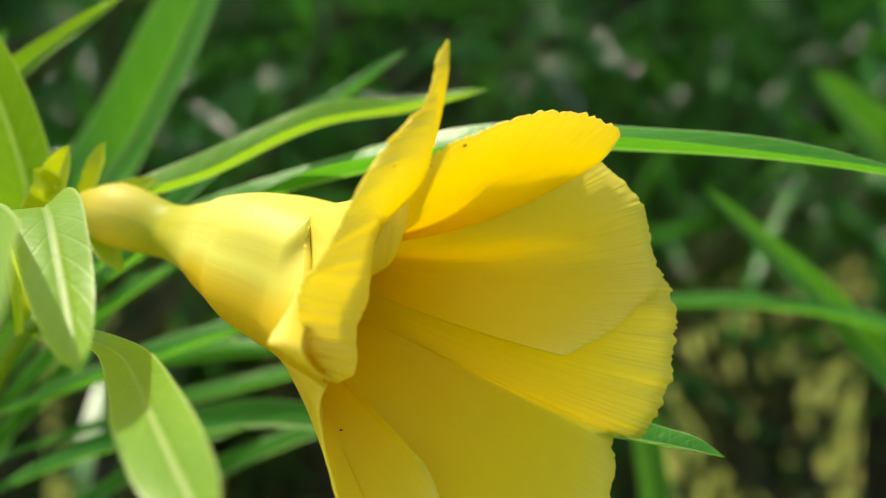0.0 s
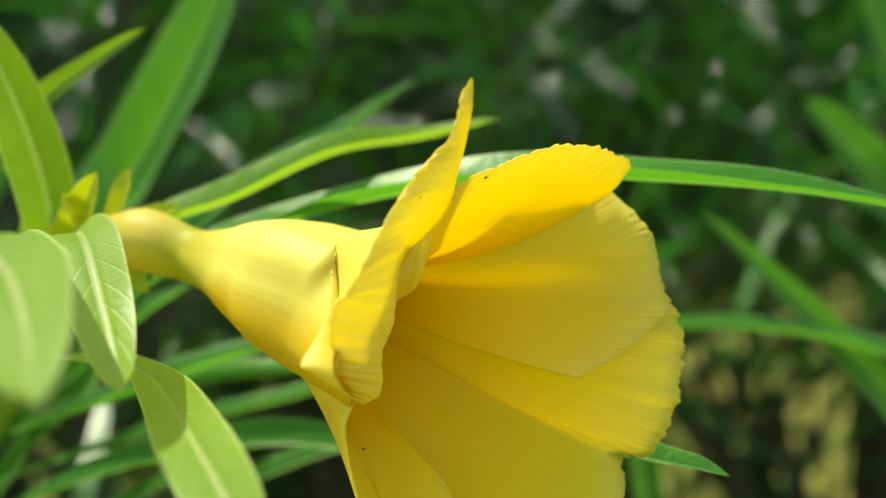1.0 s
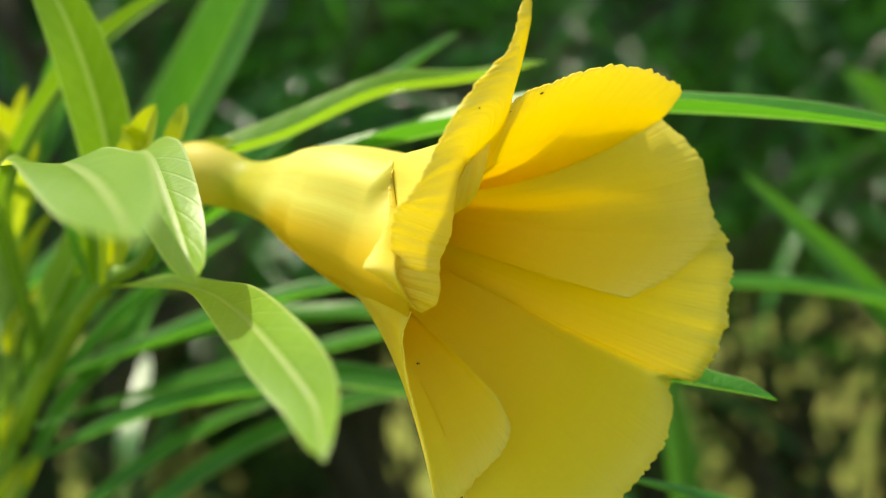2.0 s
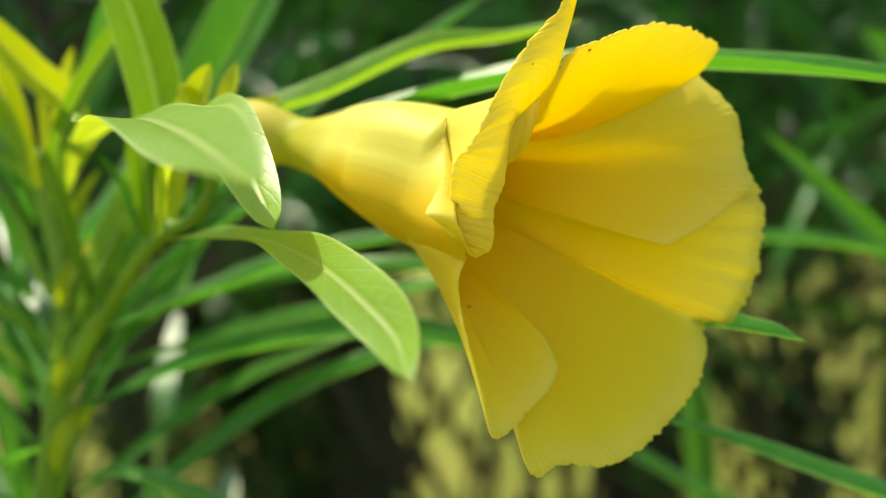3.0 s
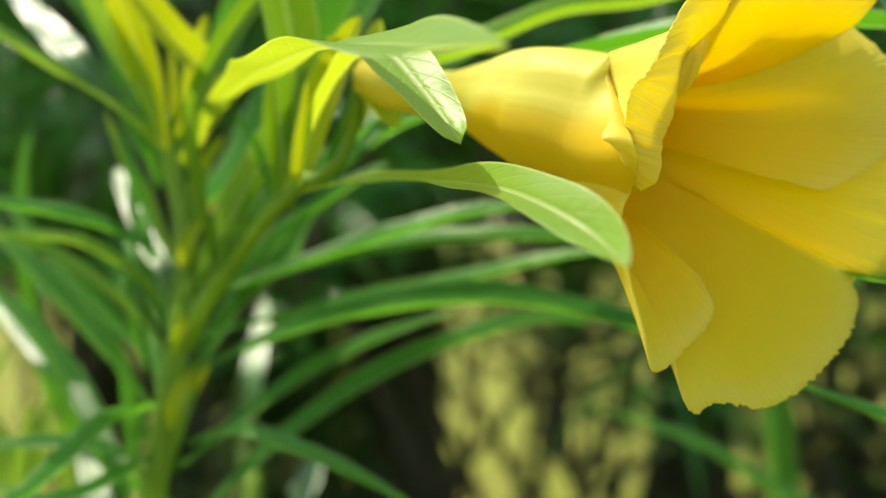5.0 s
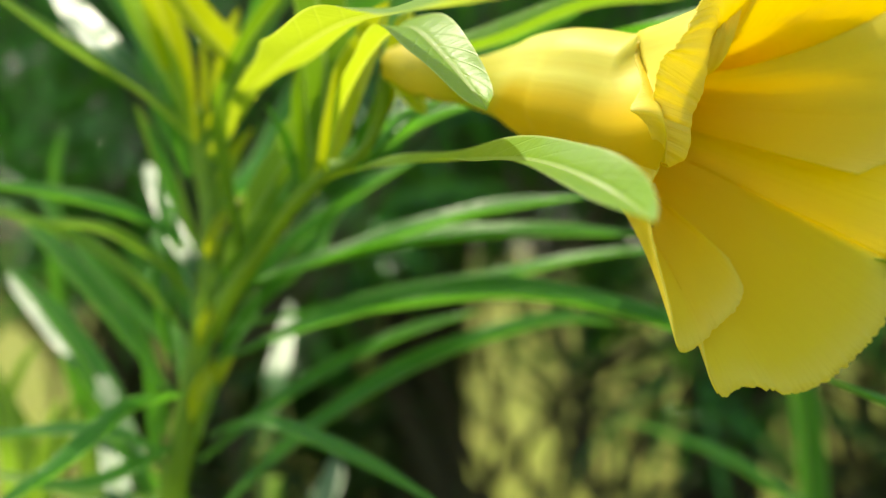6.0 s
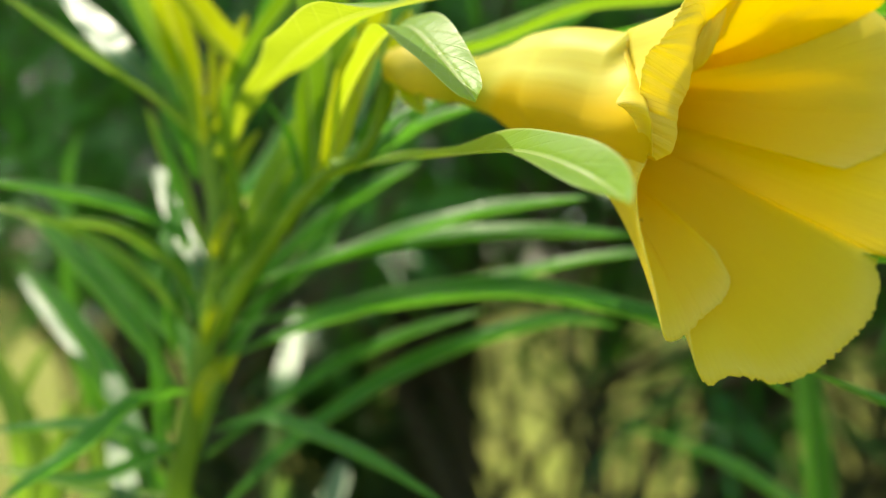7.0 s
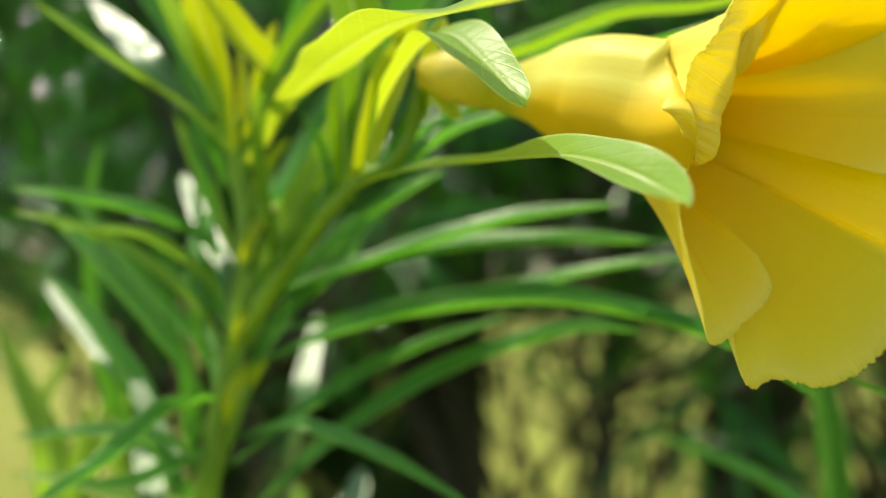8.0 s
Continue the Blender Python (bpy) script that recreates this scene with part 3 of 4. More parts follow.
leaf([(-6.9, 17.3, -7.2), (-4.9, 17.6, -5.4), (-2.4, 17.8, -3.8), (0.2, 18.0, -2.9), (1.4, 18.0, -2.9)], 0.55, UP, LEAF, shrub)
leaf([(-6.6, 16.5, -5.2), (-5.5, 16.0, -4.8), (-4.2, 15.5, -5.0), (-3.2, 15.2, -5.3), (-1.9, 15.0, -5.9)], 0.34, (0.2, -0.7, 0.7), LEAF, shrub)
leaf([(-7.0, 16.5, -4.4), (-7.5, 15.2, -4.5), (-8.1, 14.2, -5.2), (-9.1, 13.5, -5.9)], 0.6, (-0.3, -0.5, 0.8), LEAF, shrub)
leaf([(-7.3, 16.5, -5.6), (-8.6, 16.2, -5.2), (-11.0, 16.0, -5.3)], 0.34, UP, LEAF, shrub)
leaf([(-7.0, 16.5, -3.3), (-8.1, 16.0, -2.1), (-9.4, 15.6, -1.3), (-10.8, 15.3, -0.9)], 0.34, UP, LEAF_PALE, shrub)
leaf([(-6.9, 16.5, -1.6), (-8.1, 16.0, -1.0), (-9.3, 15.6, -0.7), (-10.7, 15.0, -0.5)], 0.42, UP, LEAF, shrub)
leaf([(-7.5, 17.0, -4.5), (-8.8, 17.3, -3.2), (-10.3, 17.6, -1.8), (-11.8, 18.0, -0.6)], 0.42, UP, LEAF, shrub)
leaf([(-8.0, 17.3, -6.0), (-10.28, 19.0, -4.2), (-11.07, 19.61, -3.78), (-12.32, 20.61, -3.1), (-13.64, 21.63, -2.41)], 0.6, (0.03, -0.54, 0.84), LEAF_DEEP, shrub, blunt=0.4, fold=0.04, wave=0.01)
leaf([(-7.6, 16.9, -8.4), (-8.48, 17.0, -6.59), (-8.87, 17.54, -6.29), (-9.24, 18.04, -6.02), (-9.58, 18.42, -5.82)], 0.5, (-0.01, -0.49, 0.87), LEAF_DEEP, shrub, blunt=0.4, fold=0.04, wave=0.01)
leaf([(-7.9, 17.4, -7.2), (-9.4, 18.5, -5.1), (-10.8, 19.0, -3.5), (-12.5, 19.5, -2.1)], 0.5, UP, LEAF, shrub)
leaf([(-7.0, 16.6, 0.4), (-7.8, 16.2, 1.2), (-9.2, 15.6, 2.1), (-10.4, 15.0, 3.0)], 0.42, UP, LEAF_PALE, shrub)
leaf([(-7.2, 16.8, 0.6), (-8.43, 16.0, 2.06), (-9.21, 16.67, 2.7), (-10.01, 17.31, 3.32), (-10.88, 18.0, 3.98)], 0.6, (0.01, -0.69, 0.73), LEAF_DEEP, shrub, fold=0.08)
leaf([(-7.2, 17.0, 0.7), (-8.0, 17.0, 2.0), (-8.7, 17.0, 3.0), (-9.3, 17.0, 3.8), (-9.8, 17, 4.8)], 0.45, UP, LEAF, shrub)
leaf([(-7.0, 16.6, 0.5), (-7.2, 16.2, 1.7), (-7.4, 15.8, 2.7), (-7.5, 15.4, 3.4), (-7.6, 15.0, 4.2)], 0.62, (0.2, -1, 0.3), LEAF_YOUNG_LIT, shrub)
leaf([(-6.8, 16.6, 0.7), (-6.1, 16.0, 1.8), (-6.5, 15.4, 2.4), (-7.0, 15.0, 3.1), (-7.4, 14.6, 3.7)], 0.62, (0.2, -1, 0.5), LEAF_YOUNG_LIT, shrub)
leaf([(-6.9, 16.8, 0.7), (-6.9, 16.8, 1.8), (-7.0, 16.8, 2.6)], 0.22, (0.2, -1, 0.3), LEAF_YOUNG_LIT, shrub)
leaf([(-6.8, 16.9, 0.6), (-6.1, 17.2, 2.2), (-5.5, 17.5, 3.8)], 0.4, (0.2, -1, 0.3), LEAF, shrub)
leaf([(-4.6, 15.0, -0.4), (-4.9, 15.0, 0.4), (-5.2, 14.8, 1.0)], 0.2, UP, LEAF, shrub)
leaf([(-6.3, 16.3, -2.0), (-5.3, 15.6, -0.5), (-4.4, 15.0, 0.8), (-3.9, 14.8, 1.5)], 0.6, (-0.5, -0.8, 0.2), LEAF_PALE, shrub)
leaf([(-6.4, 17.0, -2.8), (-5.2, 18.0, -1.4), (-4.0, 18.0, -0.4), (-2.8, 18.0, 0.4)], 0.5, UP, LEAF, shrub)
leaf([(-4.2, 14.6, -0.4), (-3.1, 15.0, 0.6), (-2.0, 15.0, 1.1), (-0.8, 15.0, 1.5)], 0.4, UP, LEAF, shrub)
leaf([(-4.4, 14.9, -0.5), (-3.2, 16.0, 0.4), (-2.4, 16.0, 0.9), (-1.3, 16.0, 1.3)], 0.42, UP, LEAF, shrub)
leaf([(-6.9, 16.9, -3.4), (-7.4, 17.2, -2.4), (-7.8, 17.5, -1.2), (-8.3, 18.0, 0.0)], 0.4, (-0.3, -1, 0.1), LEAF, shrub)
leaf([(-6.9, 16.9, -1.8), (-7.6, 17.0, -0.2), (-8.4, 17.0, 1.3)], 0.36, (-0.3, -1, 0.2), LEAF_PALE, shrub)
leaf([(-7.1, 17.2, -4.9), (-6.2, 18.0, -3.0), (-5.2, 18.5, -1.9), (-4.9, 19.0, -1.2), (-4.0, 19.5, 0.2)], 0.5, UP, LEAF, shrub)
leaf([(-6.6, 17.0, -3.2), (-3.6, 18.6, -2.6), (-1.1, 19.0, -2.1), (0.7, 18.5, -1.6), (2.4, 18.0, -1.3)], 0.42, UP, LEAF, shrub)
leaf([(-3.2, 13.7, -0.1), (-2.7, 13.6, 1.2), (-1.2, 13.7, 1.8), (0.3, 14.1, 2.5), (1.64, 14.41, 2.73), (2.75, 14.3, 2.99)], 0.56, UP, LEAF_BROAD, shrub, fold=0.4)
leaf([(-3.4, 14.0, -0.1), (-1.4, 16.0, 2.1), (0.0, 17.0, 3.0), (1.6, 17.5, 4.2)], 0.45, UP, LEAF, shrub)
leaf([(-3.2, 13.8, -0.1), (-2.0, 14.2, 1.0), (-0.4, 14.0, 1.5), (1.0, 13.4, 1.8), (3.0, 12.6, 2.0), (4.7, 12.2, 1.9), (6.5, 12.0, 1.7), (8.6, 12.0, 1.3)], 0.64, UP, LEAF, shrub, n=44, fold=0.38)
leaf([(2.4, 12.4, -1.4), (3.9, 11.5, -1.5), (4.6, 11.3, -1.6), (5.1, 11.2, -1.7)], 0.36, UP, LEAF, shrub)


FRONT = (0.1, -1.0, 0.3)
leaf([(-6.8, 16.9, 0.0), (-6.5, 16.9, 1.2), (-6.1, 16.9, 2.3), (-5.7, 16.9, 3.7), (-5.4, 17.0, 4.6)], 0.45, FRONT, LEAF, shrub)
leaf([(-7.0, 16.4, 0.5), (-7.2, 16.1, 1.5), (-7.7, 15.8, 2.5), (-8.0, 15.4, 3.2), (-8.3, 15.0, 3.9)], 0.42, FRONT, LEAF_PALE, shrub)
leaf([(-7.0, 16.9, -0.3), (-7.8, 17.3, 0.9), (-8.3, 17.6, 2.0), (-8.8, 18.0, 3.4)], 0.5, FRONT, LEAF, shrub)
leaf([(-7.2, 17.0, -5.4), (-7.8, 16.0, -5.8), (-8.4, 15.5, -6.0), (-9.5, 15.0, -5.9)], 0.36, UP, LEAF, shrub)
leaf([(-7.1, 17.0, -3.9), (-8.3, 17.5, -3.0), (-9.9, 18.0, -1.6), (-11.4, 18.5, -0.3)], 0.36, FRONT, LEAF, shrub)
leaf([(-7.0, 16.9, -2.7), (-7.7, 16.5, -1.9), (-8.6, 16.0, -1.3), (-10.0, 15.5, -1.2)], 0.32, UP, LEAF_PALE, shrub)
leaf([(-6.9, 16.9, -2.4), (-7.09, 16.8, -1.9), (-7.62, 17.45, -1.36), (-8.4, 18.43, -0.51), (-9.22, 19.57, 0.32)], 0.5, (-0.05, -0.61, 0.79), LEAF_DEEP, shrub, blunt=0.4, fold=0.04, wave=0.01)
leaf([(-6.9, 17.0, -4.8), (-6.5, 16.7, -4.2), (-6.1, 16.5, -3.6)], 0.22, FRONT, LEAF_YOUNG_LIT, shrub)
leaf([(-6.8, 17.0, -2.7), (-6.4, 17.3, -1.9), (-5.8, 17.5, -0.8), (-4.9, 17.8, 1.0), (-4.5, 18.0, 2.2)], 0.45, FRONT, LEAF, shrub)
leaf([(-6.7, 17.0, -3.0), (-5.9, 17.6, -1.6), (-4.9, 18.2, -0.2), (-3.4, 18.6, 1.2)], 0.5, UP, LEAF, shrub)
leaf([(-6.8, 17.0, -3.6), (-7.8, 18.5, -2.4), (-8.6, 20.0, -1.4), (-9.4, 20.6, -0.6)], 0.3, FRONT, LEAF, shrub)
leaf([(-7.2, 17.1, -5.2), (-8.2, 19.0, -3.4), (-9.4, 20.0, -2.1), (-10.4, 20.0, -1.0)], 0.3, FRONT, LEAF, shrub)
leaf([(-7.4, 17.0, -6.6), (-9.1, 17.0, -6.7), (-10.4, 17.0, -6.4), (-11.6, 17.0, -6.3)], 0.34, UP, LEAF_PALE, shrub)

# short leaves and stubs close round the stem
pick = random.Random(21)
for k in range(20):
    z = -6.0 + k * 0.36
    x0 = -7.15 + 0.16 * (z + 4) / 3 + (0.3 if k % 2 else -0.3)
    lean = (0.9 if k % 2 else -0.9) * pick.uniform(0.5, 1.2)
    long = pick.uniform(0.9, 2.4)
    y0 = 16.65 + pick.uniform(-0.15, 0.3)
    leaf([(x0, y0, z), (x0 + lean * 0.3, y0 - 0.1, z + long * 0.5), (x0 + lean * 0.75, y0 + pick.uniform(-0.3, 0.5), z + long)], pick.uniform(0.2, 0.4), FRONT, (LEAF, LEAF_PALE, LEAF, LEAF_YOUNG_LIT)[k % 4], shrub, n=14)

# leaves of the shrub's farther shoots, each shoot on a stem of its own
rod([(19.5, 35, -101), (19, 33, -50), (18.5, 30, -12), (18, 28.6, -3), (17.5, 27.5, 3)], [0.9, 0.7, 0.45, 0.3, 0.2], STEM, shrub, "stem", n=40, knobs=0.05)
leaf([(17.5, 27.4, 0.0), (16.3, 28.0, 2.7), (15.2, 28.0, 4.0), (14.0, 28.0, 5.3)], 1.4, (-0.3, -1, 0.4), LEAF, shrub)
leaf([(17.2, 27.8, 1.5), (17.6, 28.5, 5.0), (17.0, 29, 8.0), (16.0, 29, 11.0)], 1.0, (-0.3, -1, 0.4), LEAF, shrub)
leaf([(18.4, 30.0, -12.0), (12.9, 20.5, -3.5), (11.2, 20.5, -1.4), (9.7, 20.5, 0.1), (8.1, 20.5, 1.6)], 0.75, (-0.4, -1, 0.3), LEAF, shrub)
leaf([(18.2, 29.6, -9.0), (12.6, 20.0, -2.0), (11.1, 20.0, -1.4), (8.8, 20.0, -1.0), (6.3, 20.0, -1.0), (4.0, 20.0, -1.4)], 0.5, UP, LEAF, shrub)
leaf([(18.6, 30.2, -16.0), (9.9, 16.0, -6.4), (7.5, 13.5, -4.7), (6.2, 13.5, -4.2), (5.0, 13.5, -3.7), (3.5, 13.0, -3.1)], 0.5, UP, LEAF, shrub)
leaf([(18.6, 30.3, -17.0), (10.0, 27.0, -10.0), (7.6, 26.0, -8.6), (6.0, 26.0, -7.6), (4.3, 26.0, -6.9), (2.4, 26.0, -6.3)], 0.55, UP, LEAF, shrub)
leaf([(10.5, 30.0, -24.0), (9.5, 30.0, -9.4), (9.2, 30.0, -6.8), (8.8, 30.0, -4.5), (8.2, 30.0, -1.0)], 1.1, (0.2, -1, 0.2), LEAF, shrub)
rod([(-9, 30, -101), (-8.5, 29, -50), (-8.3, 28, -18), (-8, 27.5, -9)], [0.8, 0.7, 0.5, 0.2], STEM, shrub, "stem", n=40, knobs=0.05)
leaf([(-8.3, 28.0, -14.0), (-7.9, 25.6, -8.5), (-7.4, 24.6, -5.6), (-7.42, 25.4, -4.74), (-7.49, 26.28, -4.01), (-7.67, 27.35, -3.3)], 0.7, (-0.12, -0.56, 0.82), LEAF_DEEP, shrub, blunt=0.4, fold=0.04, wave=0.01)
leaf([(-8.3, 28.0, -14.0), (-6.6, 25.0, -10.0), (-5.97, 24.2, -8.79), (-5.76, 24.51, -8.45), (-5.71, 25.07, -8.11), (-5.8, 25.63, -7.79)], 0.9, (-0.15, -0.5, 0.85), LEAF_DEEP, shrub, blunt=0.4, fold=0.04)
leaf([(-6.9, 17.3, -0.8), (-6.5, 21.0, 0.3), (-5.7, 23.0, 2.3), (-4.2, 23.0, 4.9), (-2.9, 23.0, 7.7), (-2.3, 23, 9.5)], 1.8, (-0.2, -1, 0.3), LEAF, shrub)
leaf([(-8.1, 27.6, -12.0), (-12.0, 23.0, -6.0), (-12.6, 22.0, 0.0), (-12.4, 22.0, 1.5)], 0.55, (0, -1, 0.2), LEAF, shrub)
rod([(-17, 26, -101), (-16, 25.5, -40), (-15, 24.5, -14), (-14.6, 24, -8)], [0.7, 0.6, 0.4, 0.2], STEM, shrub, "stem", n=40, knobs=0.05)
leaf([(-14.2, 24.2, -11), (-14.2, 24.0, -7.9), (-15.2, 24.0, -6.0), (-16.4, 24.0, -3.7)], 0.8, (0.3, -1, 0.3), LEAF_PALE, shrub)
leaf([(-14.7, 24.2, -11), (-14.7, 24.0, -8.4), (-14.7, 24.0, -5.9), (-14.0, 24.0, -4.3)], 0.6, (-0.3, -1, 0.3), LEAF_PALE, shrub)
leaf([(-14.7, 24.2, -11), (-13.4, 23.5, -9.0), (-12.6, 23.0, -7.0), (-12.3, 23.0, -5.2)], 0.7, (-0.3, -1, 0.3), LEAF_PALE, shrub)
leaf([(-14.6, 24.1, -10.5), (-13.5, 22.0, -7.1), (-14.0, 22.0, -5.6), (-15.0, 22.0, -4.2)], 0.7, FRONT, LEAF_PALE, shrub)
leaf([(-14.7, 24.2, -11.5), (-13.3, 23.0, -8.7), (-13.1, 23.0, -7.3), (-12.9, 23.0, -5.8)], 0.7, FRONT, LEAF_PALE, shrub)
leaf([(-14.7, 24.2, -11.5), (-12.8, 25.0, -9.0), (-13.0, 25.0, -7.0), (-12.5, 25.0, -5.2)], 0.7, FRONT, LEAF_PALE, shrub)
leaf([(-14.7, 24.2, -12), (-12.5, 23.5, -10.5), (-11.0, 23.0, -9.4), (-9.8, 23.0, -9.0)], 0.6, UP, LEAF_PALE, shrub)


# ---- the hedge and what stands behind it ----
def strap_leaves(rng, bases, ways, lengths, widths, droop):
    """Many small folded strap leaves as one set of vertices and faces, in metres."""
    rows, n = 6, len(bases)
    s = np.linspace(0, 1, rows)[None, :, None]
    ways = unit(ways)
    line = bases[:, None] + ways[:, None] * s * lengths[:, None, None]
    line[:, :, 2] -= (droop * lengths)[:, None] * (s[:, :, 0] ** 2)
    t = unit(np.gradient(line, axis=1))
    hint = unit(rng.normal(size=(n, 3)) * 0.5 + np.array([-0.15, -0.30, 1.0]))[:, None]
    side = unit(np.cross(t, hint))
    nor = np.cross(side, t)
    w = (widths / 2)[:, None] * np.array([0.25, 0.85, 1.0, 0.9, 0.6, 0.06])[None]
    left = line + side * w[:, :, None] + nor * w[:, :, None] * 0.6
    right = line - side * w[:, :, None] + nor * w[:, :, None] * 0.6
    verts = np.stack([left, line, right], 2).reshape(-1, 3)
    one = np.array([(r * 3 + c, r * 3 + c + 1, r * 3 + c + 4, r * 3 + c + 3) for r in range(rows - 1) for c in range(2)])
    faces = (one[None] + np.arange(n)[:, None, None] * rows * 3).reshape(-1, 4)
    return verts, faces.tolist()


def joined_rods(rods, sides=6):
    """Thin branches as one mesh: each a list of places and two radii, in metres."""
    verts, faces, k = [], [], 0
    for points, r0, r1 in rods:
        c = spline(points, 9)
        t = unit(np.gradient(c, axis=0))
        a = unit(np.cross(t, np.array([0.3, 1.0, 0.2])))
        b = np.cross(t, a)
        th = np.linspace(0, 2 * math.pi, sides, endpoint=False)
        r = np.linspace(r0, r1, 9)
        verts.append((c[:, None] + (np.cos(th)[None] * r[:, None])[..., None] * a[:, None] + (np.sin(th)[None] * r[:, None])[..., None] * b[:, None]).reshape(-1, 3))
        faces += [tuple(i + k for i in f) for f in grid_faces(9, sides, True)]
        k += 9 * sides
    return np.concatenate(verts), faces


def hedge_shrub(seed, place, low, high, spread, shoots, per, mat, leaf_len=0.11, leaf_wide=0.009, droop=0.35, label="", girth=1.0):
    """A shrub of many thin branches whose ends carry whorls of narrow leaves."""
    rng = np.random.default_rng(seed)
    root = new("oleander_bush")
    root.location = (place[0], place[1], 0)
    bpy.context.view_layer.update()
    tagged(root, label or "dense oleander bush with narrow dark green leaves on thin branches", "bush", "bushes of the hedge")
    p = np.array([place[0], place[1], 0.0])
    rods, bases, ways, lens, tops = [], [], [], [], []
    for k in range(2):
        ang = k * 3.14 + rng.uniform(0, 1.2)
        lean = np.array([math.cos(ang), math.sin(ang), 0]) * spread * 0.85
        tops.append((p + lean * 0.1, p + lean * 0.5 + np.array([0, 0, low * 0.6]), p + lean + np.array([0, 0, (low + high) / 2])))
        rods.append((tops[-1], 0.0055 * girth, 0.003 * girth))
    for k in range(shoots):
        ang, rad = rng.uniform(0, 2 * math.pi), spread * math.sqrt(rng.uniform())
        tip = p + np.array([math.cos(ang) * rad, math.sin(ang) * rad, rng.uniform(low, high)])
        main = min(tops, key=lambda q: np.linalg.norm(q[2][:2] - tip[:2]))
        foot = main[1] + (main[2] - main[1]) * np.clip((tip[2] - 0.25 - main[1][2]) / (main[2][2] - main[1][2]), 0.0, 1.0)
        mid = (foot + tip) / 2 + np.array([0, 0, -0.03])
        rods.append(([foot, mid, tip], 0.004 * girth, 0.0015 * girth))
        axis = unit(tip - mid)
        back = rng.uniform(0, 0.22, per)
        bases.append(tip - axis * back[:, None])
        ways.append(unit(rng.normal(size=(per, 3))) + axis * 0.75)
        lens.append(rng.uniform(0.6, 1.15, per) * leaf_len)
    v, f = joined_rods(rods)
    tagged(mesh_part("branchwork", v, f, WOOD, root), kind="stuff")
    n = sum(len(b) for b in bases)
    v, f = strap_leaves(rng, np.concatenate(bases), np.concatenate(ways), np.concatenate(lens), rng.uniform(0.7, 1.2, n) * leaf_wide, rng.uniform(0.1, 1.0, n) * droop)
    tagged(mesh_part("foliage", v, f, mat, root), kind="stuff")
    return root


seat = random.Random(4)
k = 0
for row, (y, low, high) in enumerate(((0.85, 0.99, 1.46), (1.35, 1.00, 1.85), (1.9, 1.02, 2.2), (2.5, 1.06, 2.5))):
    for x in np.arange(-2.0, 1.9, 0.46):
        k += 1
        # the hedge is bare lower down in the gap between the two thick trunks
        gap = 0.10 if -0.35 < x < 0.25 else 0.0
        hedge_shrub(100 + k, (x + seat.uniform(-0.12, 0.12) + 0.15 * row, y + seat.uniform(-0.12, 0.12)), low + gap, high, 0.42, 56 + 12 * row, 28, HEDGE, 0.095 + 0.008 * row, 0.0070 + 0.002 * row, 0.7)
# dark-coloured bushes added to fill the near-black shade under the hedge
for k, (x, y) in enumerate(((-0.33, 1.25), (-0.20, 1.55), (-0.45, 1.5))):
    hedge_shrub(250 + k, (x, y), 0.50, 1.02, 0.15, 34, 16, SHADED, 0.14, 0.012, 0.5, "dense bush under the hedge, its leaves coloured dark for shade")
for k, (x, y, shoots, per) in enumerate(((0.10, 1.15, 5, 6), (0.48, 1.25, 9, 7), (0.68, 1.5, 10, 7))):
    hedge_shrub(300 + k, (x, y), 0.62, 0.98, 0.24, shoots, per, SHADED, 0.24, 0.013, 0.5, "straggly bush with bare dark branches and a few drooping leaves", 1.8)


def trunk(place, radius, height, seed):
    """A dark, ridged trunk that flares at its foot and forks."""
    rng = np.random.default_rng(seed)
    root = new("hedge_tree")
    root.location = (place[0], place[1], 0)
    bpy.context.view_layer.update()
    tagged(root, "dark bare trunk standing in the hedge's shade", "tree", "trunks in the hedge")
    n, sides = 26, 20
    th = np.linspace(0, 2 * math.pi, sides, endpoint=False)
    verts = []
    for k in range(n):
        s = k / (n - 1)
        r = radius * (1 + 0.5 * math.exp(-s * 12) - 0.25 * s) * (1 + 0.07 * np.sin(7 * th + 4 * s) + 0.05 * np.sin(17 * th + 9 * s) + rng.normal(0, 0.015, sides))
        verts.append(np.c_[place[0] + np.cos(th) * r + 0.05 * math.sin(2 * s), place[1] + np.sin(th) * r, np.full(sides, s * height - 0.02)])
    mesh_part("trunk", np.concatenate(verts), grid_faces(n, sides, True), WOOD, root)
    rods = []
    for k in range(5):
        a = rng.uniform(0, 6.28)
        foot = np.array([place[0] + 0.045, place[1], height * rng.uniform(0.8, 0.97)])
        rods.append(([foot, foot + np.array([0.15 * math.cos(a), 0.15 * math.sin(a), 0.3]), foot + np.array([0.4 * math.cos(a), 0.4 * math.sin(a), 0.75])], radius * 0.45, 0.008))
    v, f = joined_rods(rods, 8)
    mesh_part("limbs", v, f, WOOD, root)


trunk((0.34, 1.5), 0.075, 1.7, 1)
trunk((-0.17, 1.42), 0.08, 1.6, 2)
trunk((0.95, 1.75), 0.05, 1.6, 3)
trunk((-0.75, 1.6), 0.06, 1.6, 4)


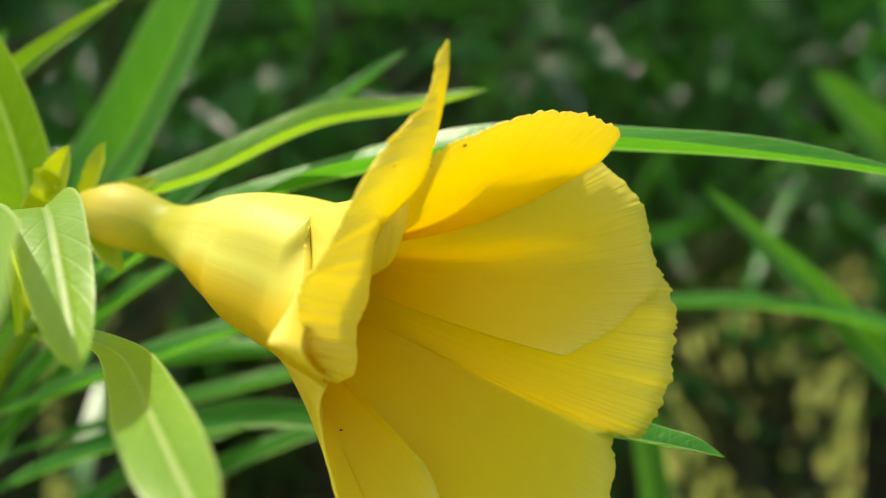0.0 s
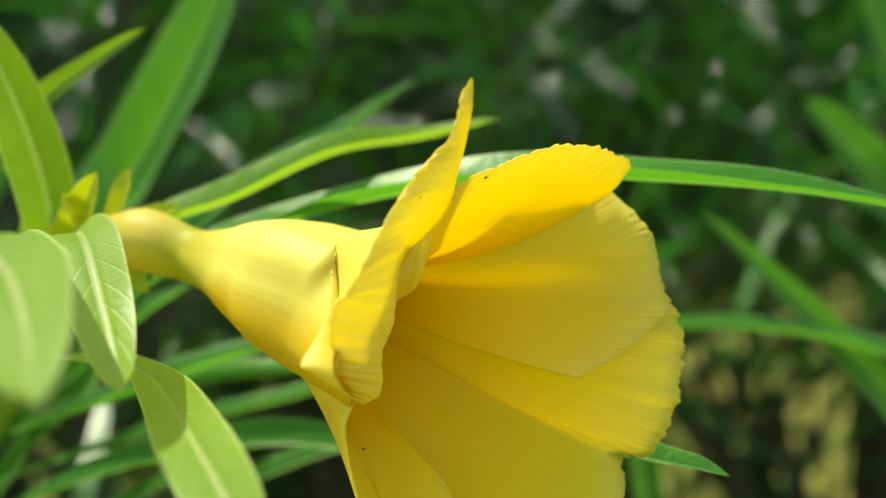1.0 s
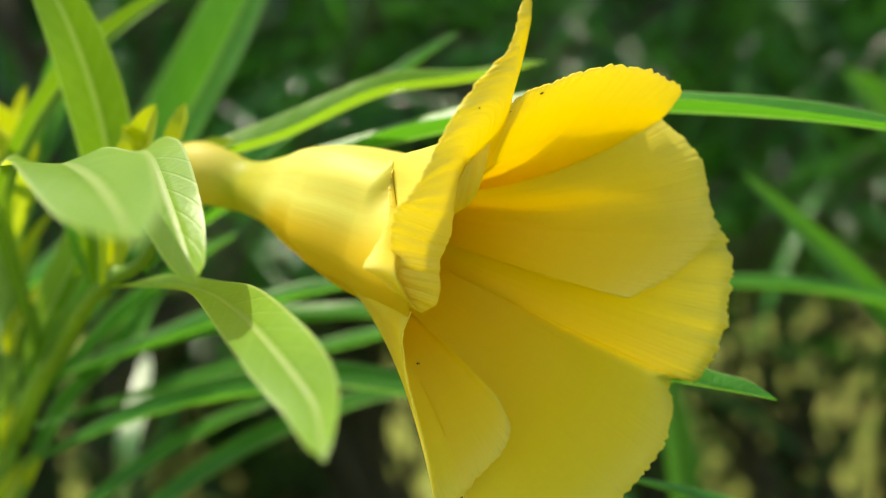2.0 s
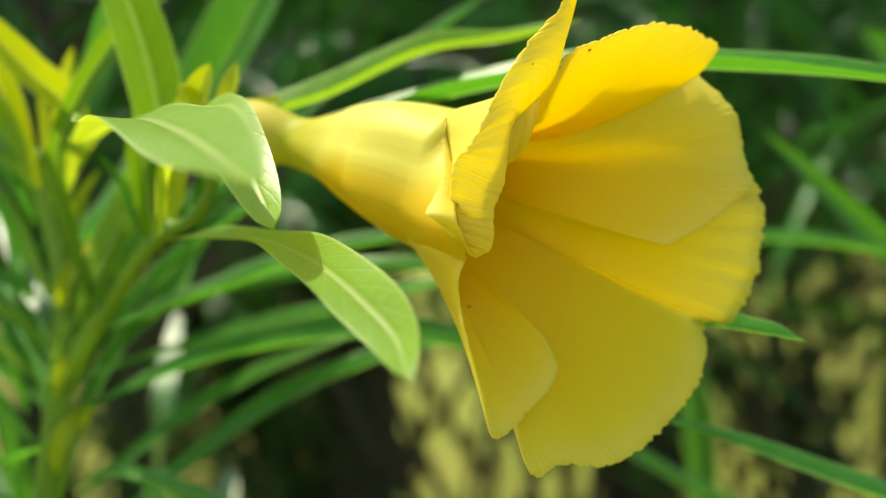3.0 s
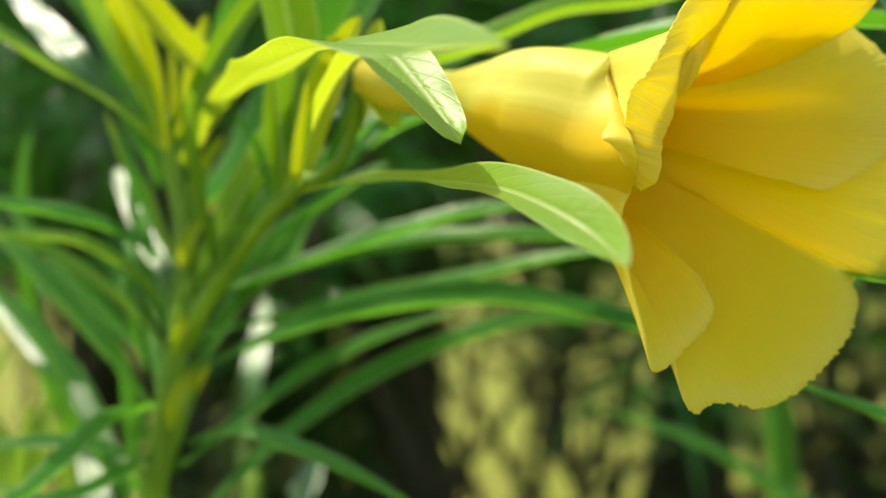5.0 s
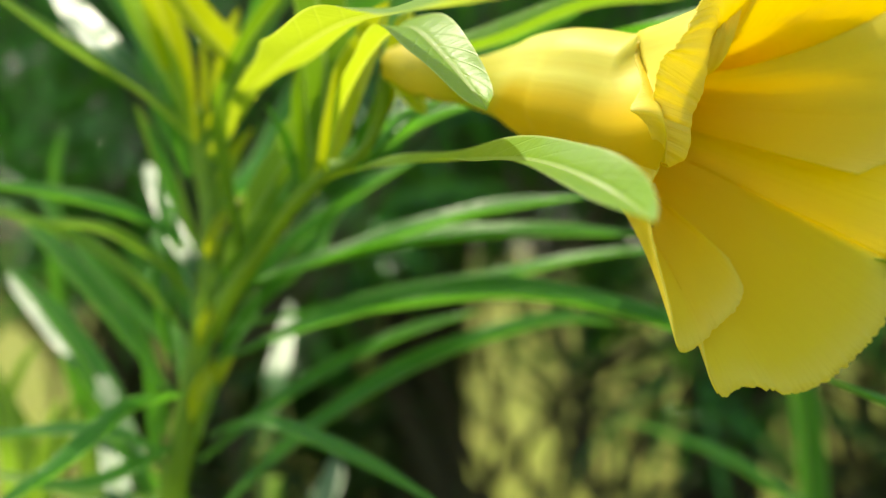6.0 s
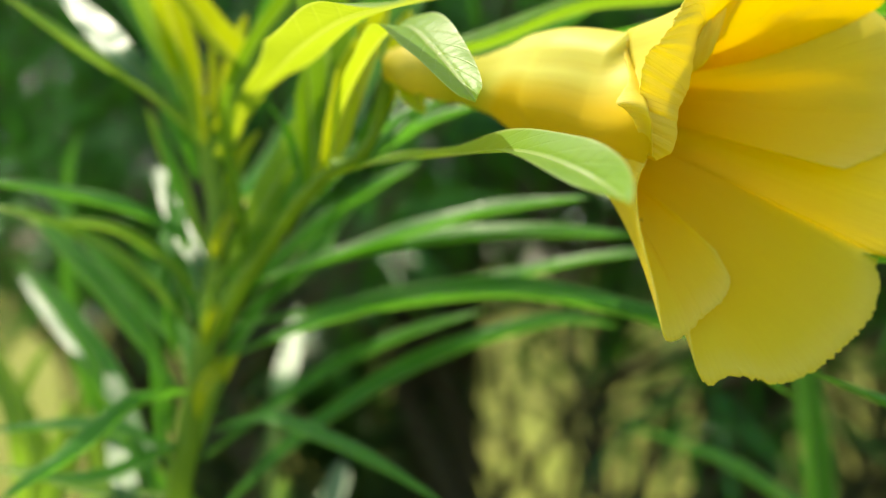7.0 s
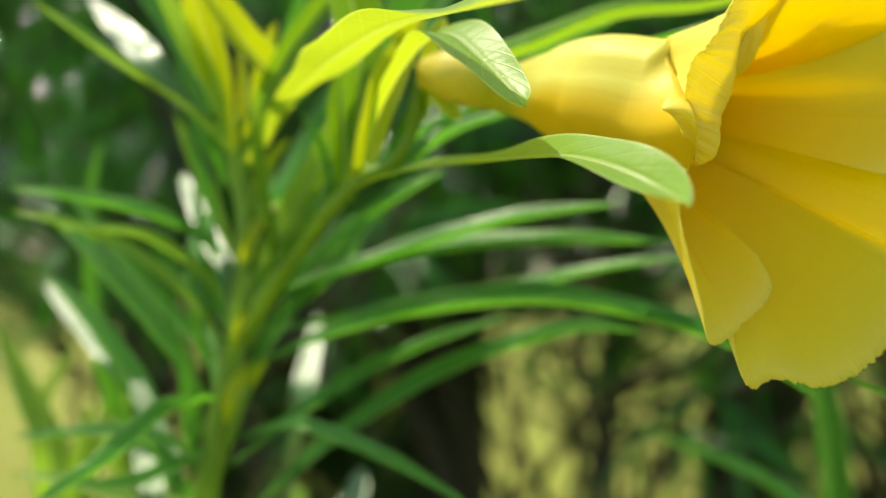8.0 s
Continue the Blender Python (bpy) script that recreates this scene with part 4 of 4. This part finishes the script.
def bare_branches(place, seed):
    """A dead, leaning shrub skeleton of a few crossing branches."""
    rng = np.random.default_rng(seed)
    root = new("dead_shrub")
    root.location = (place[0], place[1], 0)
    bpy.context.view_layer.update()
    tagged(root, "bare dark crossing branches of a dead shrub under the hedge", "shrub", "dead shrubs under the hedge")
    for k in range(6):
        lean = rng.uniform(-0.30, 0.30)
        foot = np.array([place[0] - lean * 0.9 + rng.uniform(-0.05, 0.05), place[1] + rng.uniform(-0.05, 0.05), -0.02])
        v, f = joined_rods([([foot, foot + np.array([lean * 0.8, 0.02, 0.5]), foot + np.array([lean * 1.9, 0.03, 1.02])], 0.012, 0.004),
                            ([foot + np.array([lean * 1.2, 0.02, 0.68]), foot + np.array([lean * 1.2 - 0.07, 0.03, 0.80]), foot + np.array([lean * 1.2 - 0.10, 0.05, 0.95])], 0.005, 0.002)], 8)
        mesh_part("branch", v, f, WOOD, root)


bare_branches((0.06, 1.0), 11)
bare_branches((0.52, 1.1), 12)


def grass():
    """Grass blades on the stretch of lawn that shows between the trunks."""
    rng = np.random.default_rng(9)
    n = 70000
    y = 2.0 + 8 * rng.uniform(0, 1, n) ** 1.6
    x = rng.uniform(-0.75, 0.75, n) * (y + 0.6)
    b = np.c_[x, y, np.zeros(n)]
    v, f = strap_leaves(rng, b, np.c_[rng.normal(0, 0.5, (n, 2)), np.ones(n)], rng.uniform(0.02, 0.055, n), rng.uniform(0.002, 0.004, n), rng.uniform(0, 0.5, n))
    tagged(mesh_part("grass", v, f, BLADES), "short dry yellow-green grass of the lawn", "grass", kind="stuff")


grass()


def far_tree(seed, place, height, wide):
    rng = np.random.default_rng(seed)
    root = new("tree")
    root.location = (place[0], place[1], 0)
    bpy.context.view_layer.update()
    tagged(root, "broad green tree at the far edge of the lawn", "tree", "trees beyond the lawn")
    p = np.array([place[0], place[1], 0.0])
    rods = [([p, p + np.array([0.1, 0, height * 0.25]), p + np.array([0, 0.1, height * 0.55])], 0.22, 0.1)]
    tips = []
    for k in range(14):
        a = rng.uniform(0, 6.28)
        tip = p + np.array([math.cos(a) * wide * rng.uniform(0.3, 0.8), math.sin(a) * wide * rng.uniform(0.3, 0.8), height * rng.uniform(0.4, 0.95)])
        rods.append(([p + np.array([0, 0, height * rng.uniform(0.2, 0.5)]), (p + tip) / 2 + np.array([0, 0, height * 0.2]), tip], 0.09, 0.02))
        tips.append(tip)
    v, f = joined_rods(rods, 8)
    mesh_part("trunk", v, f, WOOD, root)
    tips = np.array(tips)
    n = 6000
    b = tips[rng.integers(0, len(tips), n)] + rng.normal(size=(n, 3)) * np.array([0.26, 0.26, 0.30]) * wide
    b[:, 2] = np.maximum(b[:, 2], 0.3)
    v, f = strap_leaves(rng, b, rng.normal(size=(n, 3)), rng.uniform(0.2, 0.45, n), rng.uniform(0.10, 0.2, n), rng.uniform(0, 0.6, n))
    tagged(mesh_part("crown", v, f, HEDGE, root), kind="stuff")


for k, x in enumerate(range(-16, 17, 4)):
    far_tree(500 + k, (x + seat.uniform(-1, 1), 21 + seat.uniform(-2, 2)), 8.0 + seat.uniform(-0.8, 0.8), 3.0)
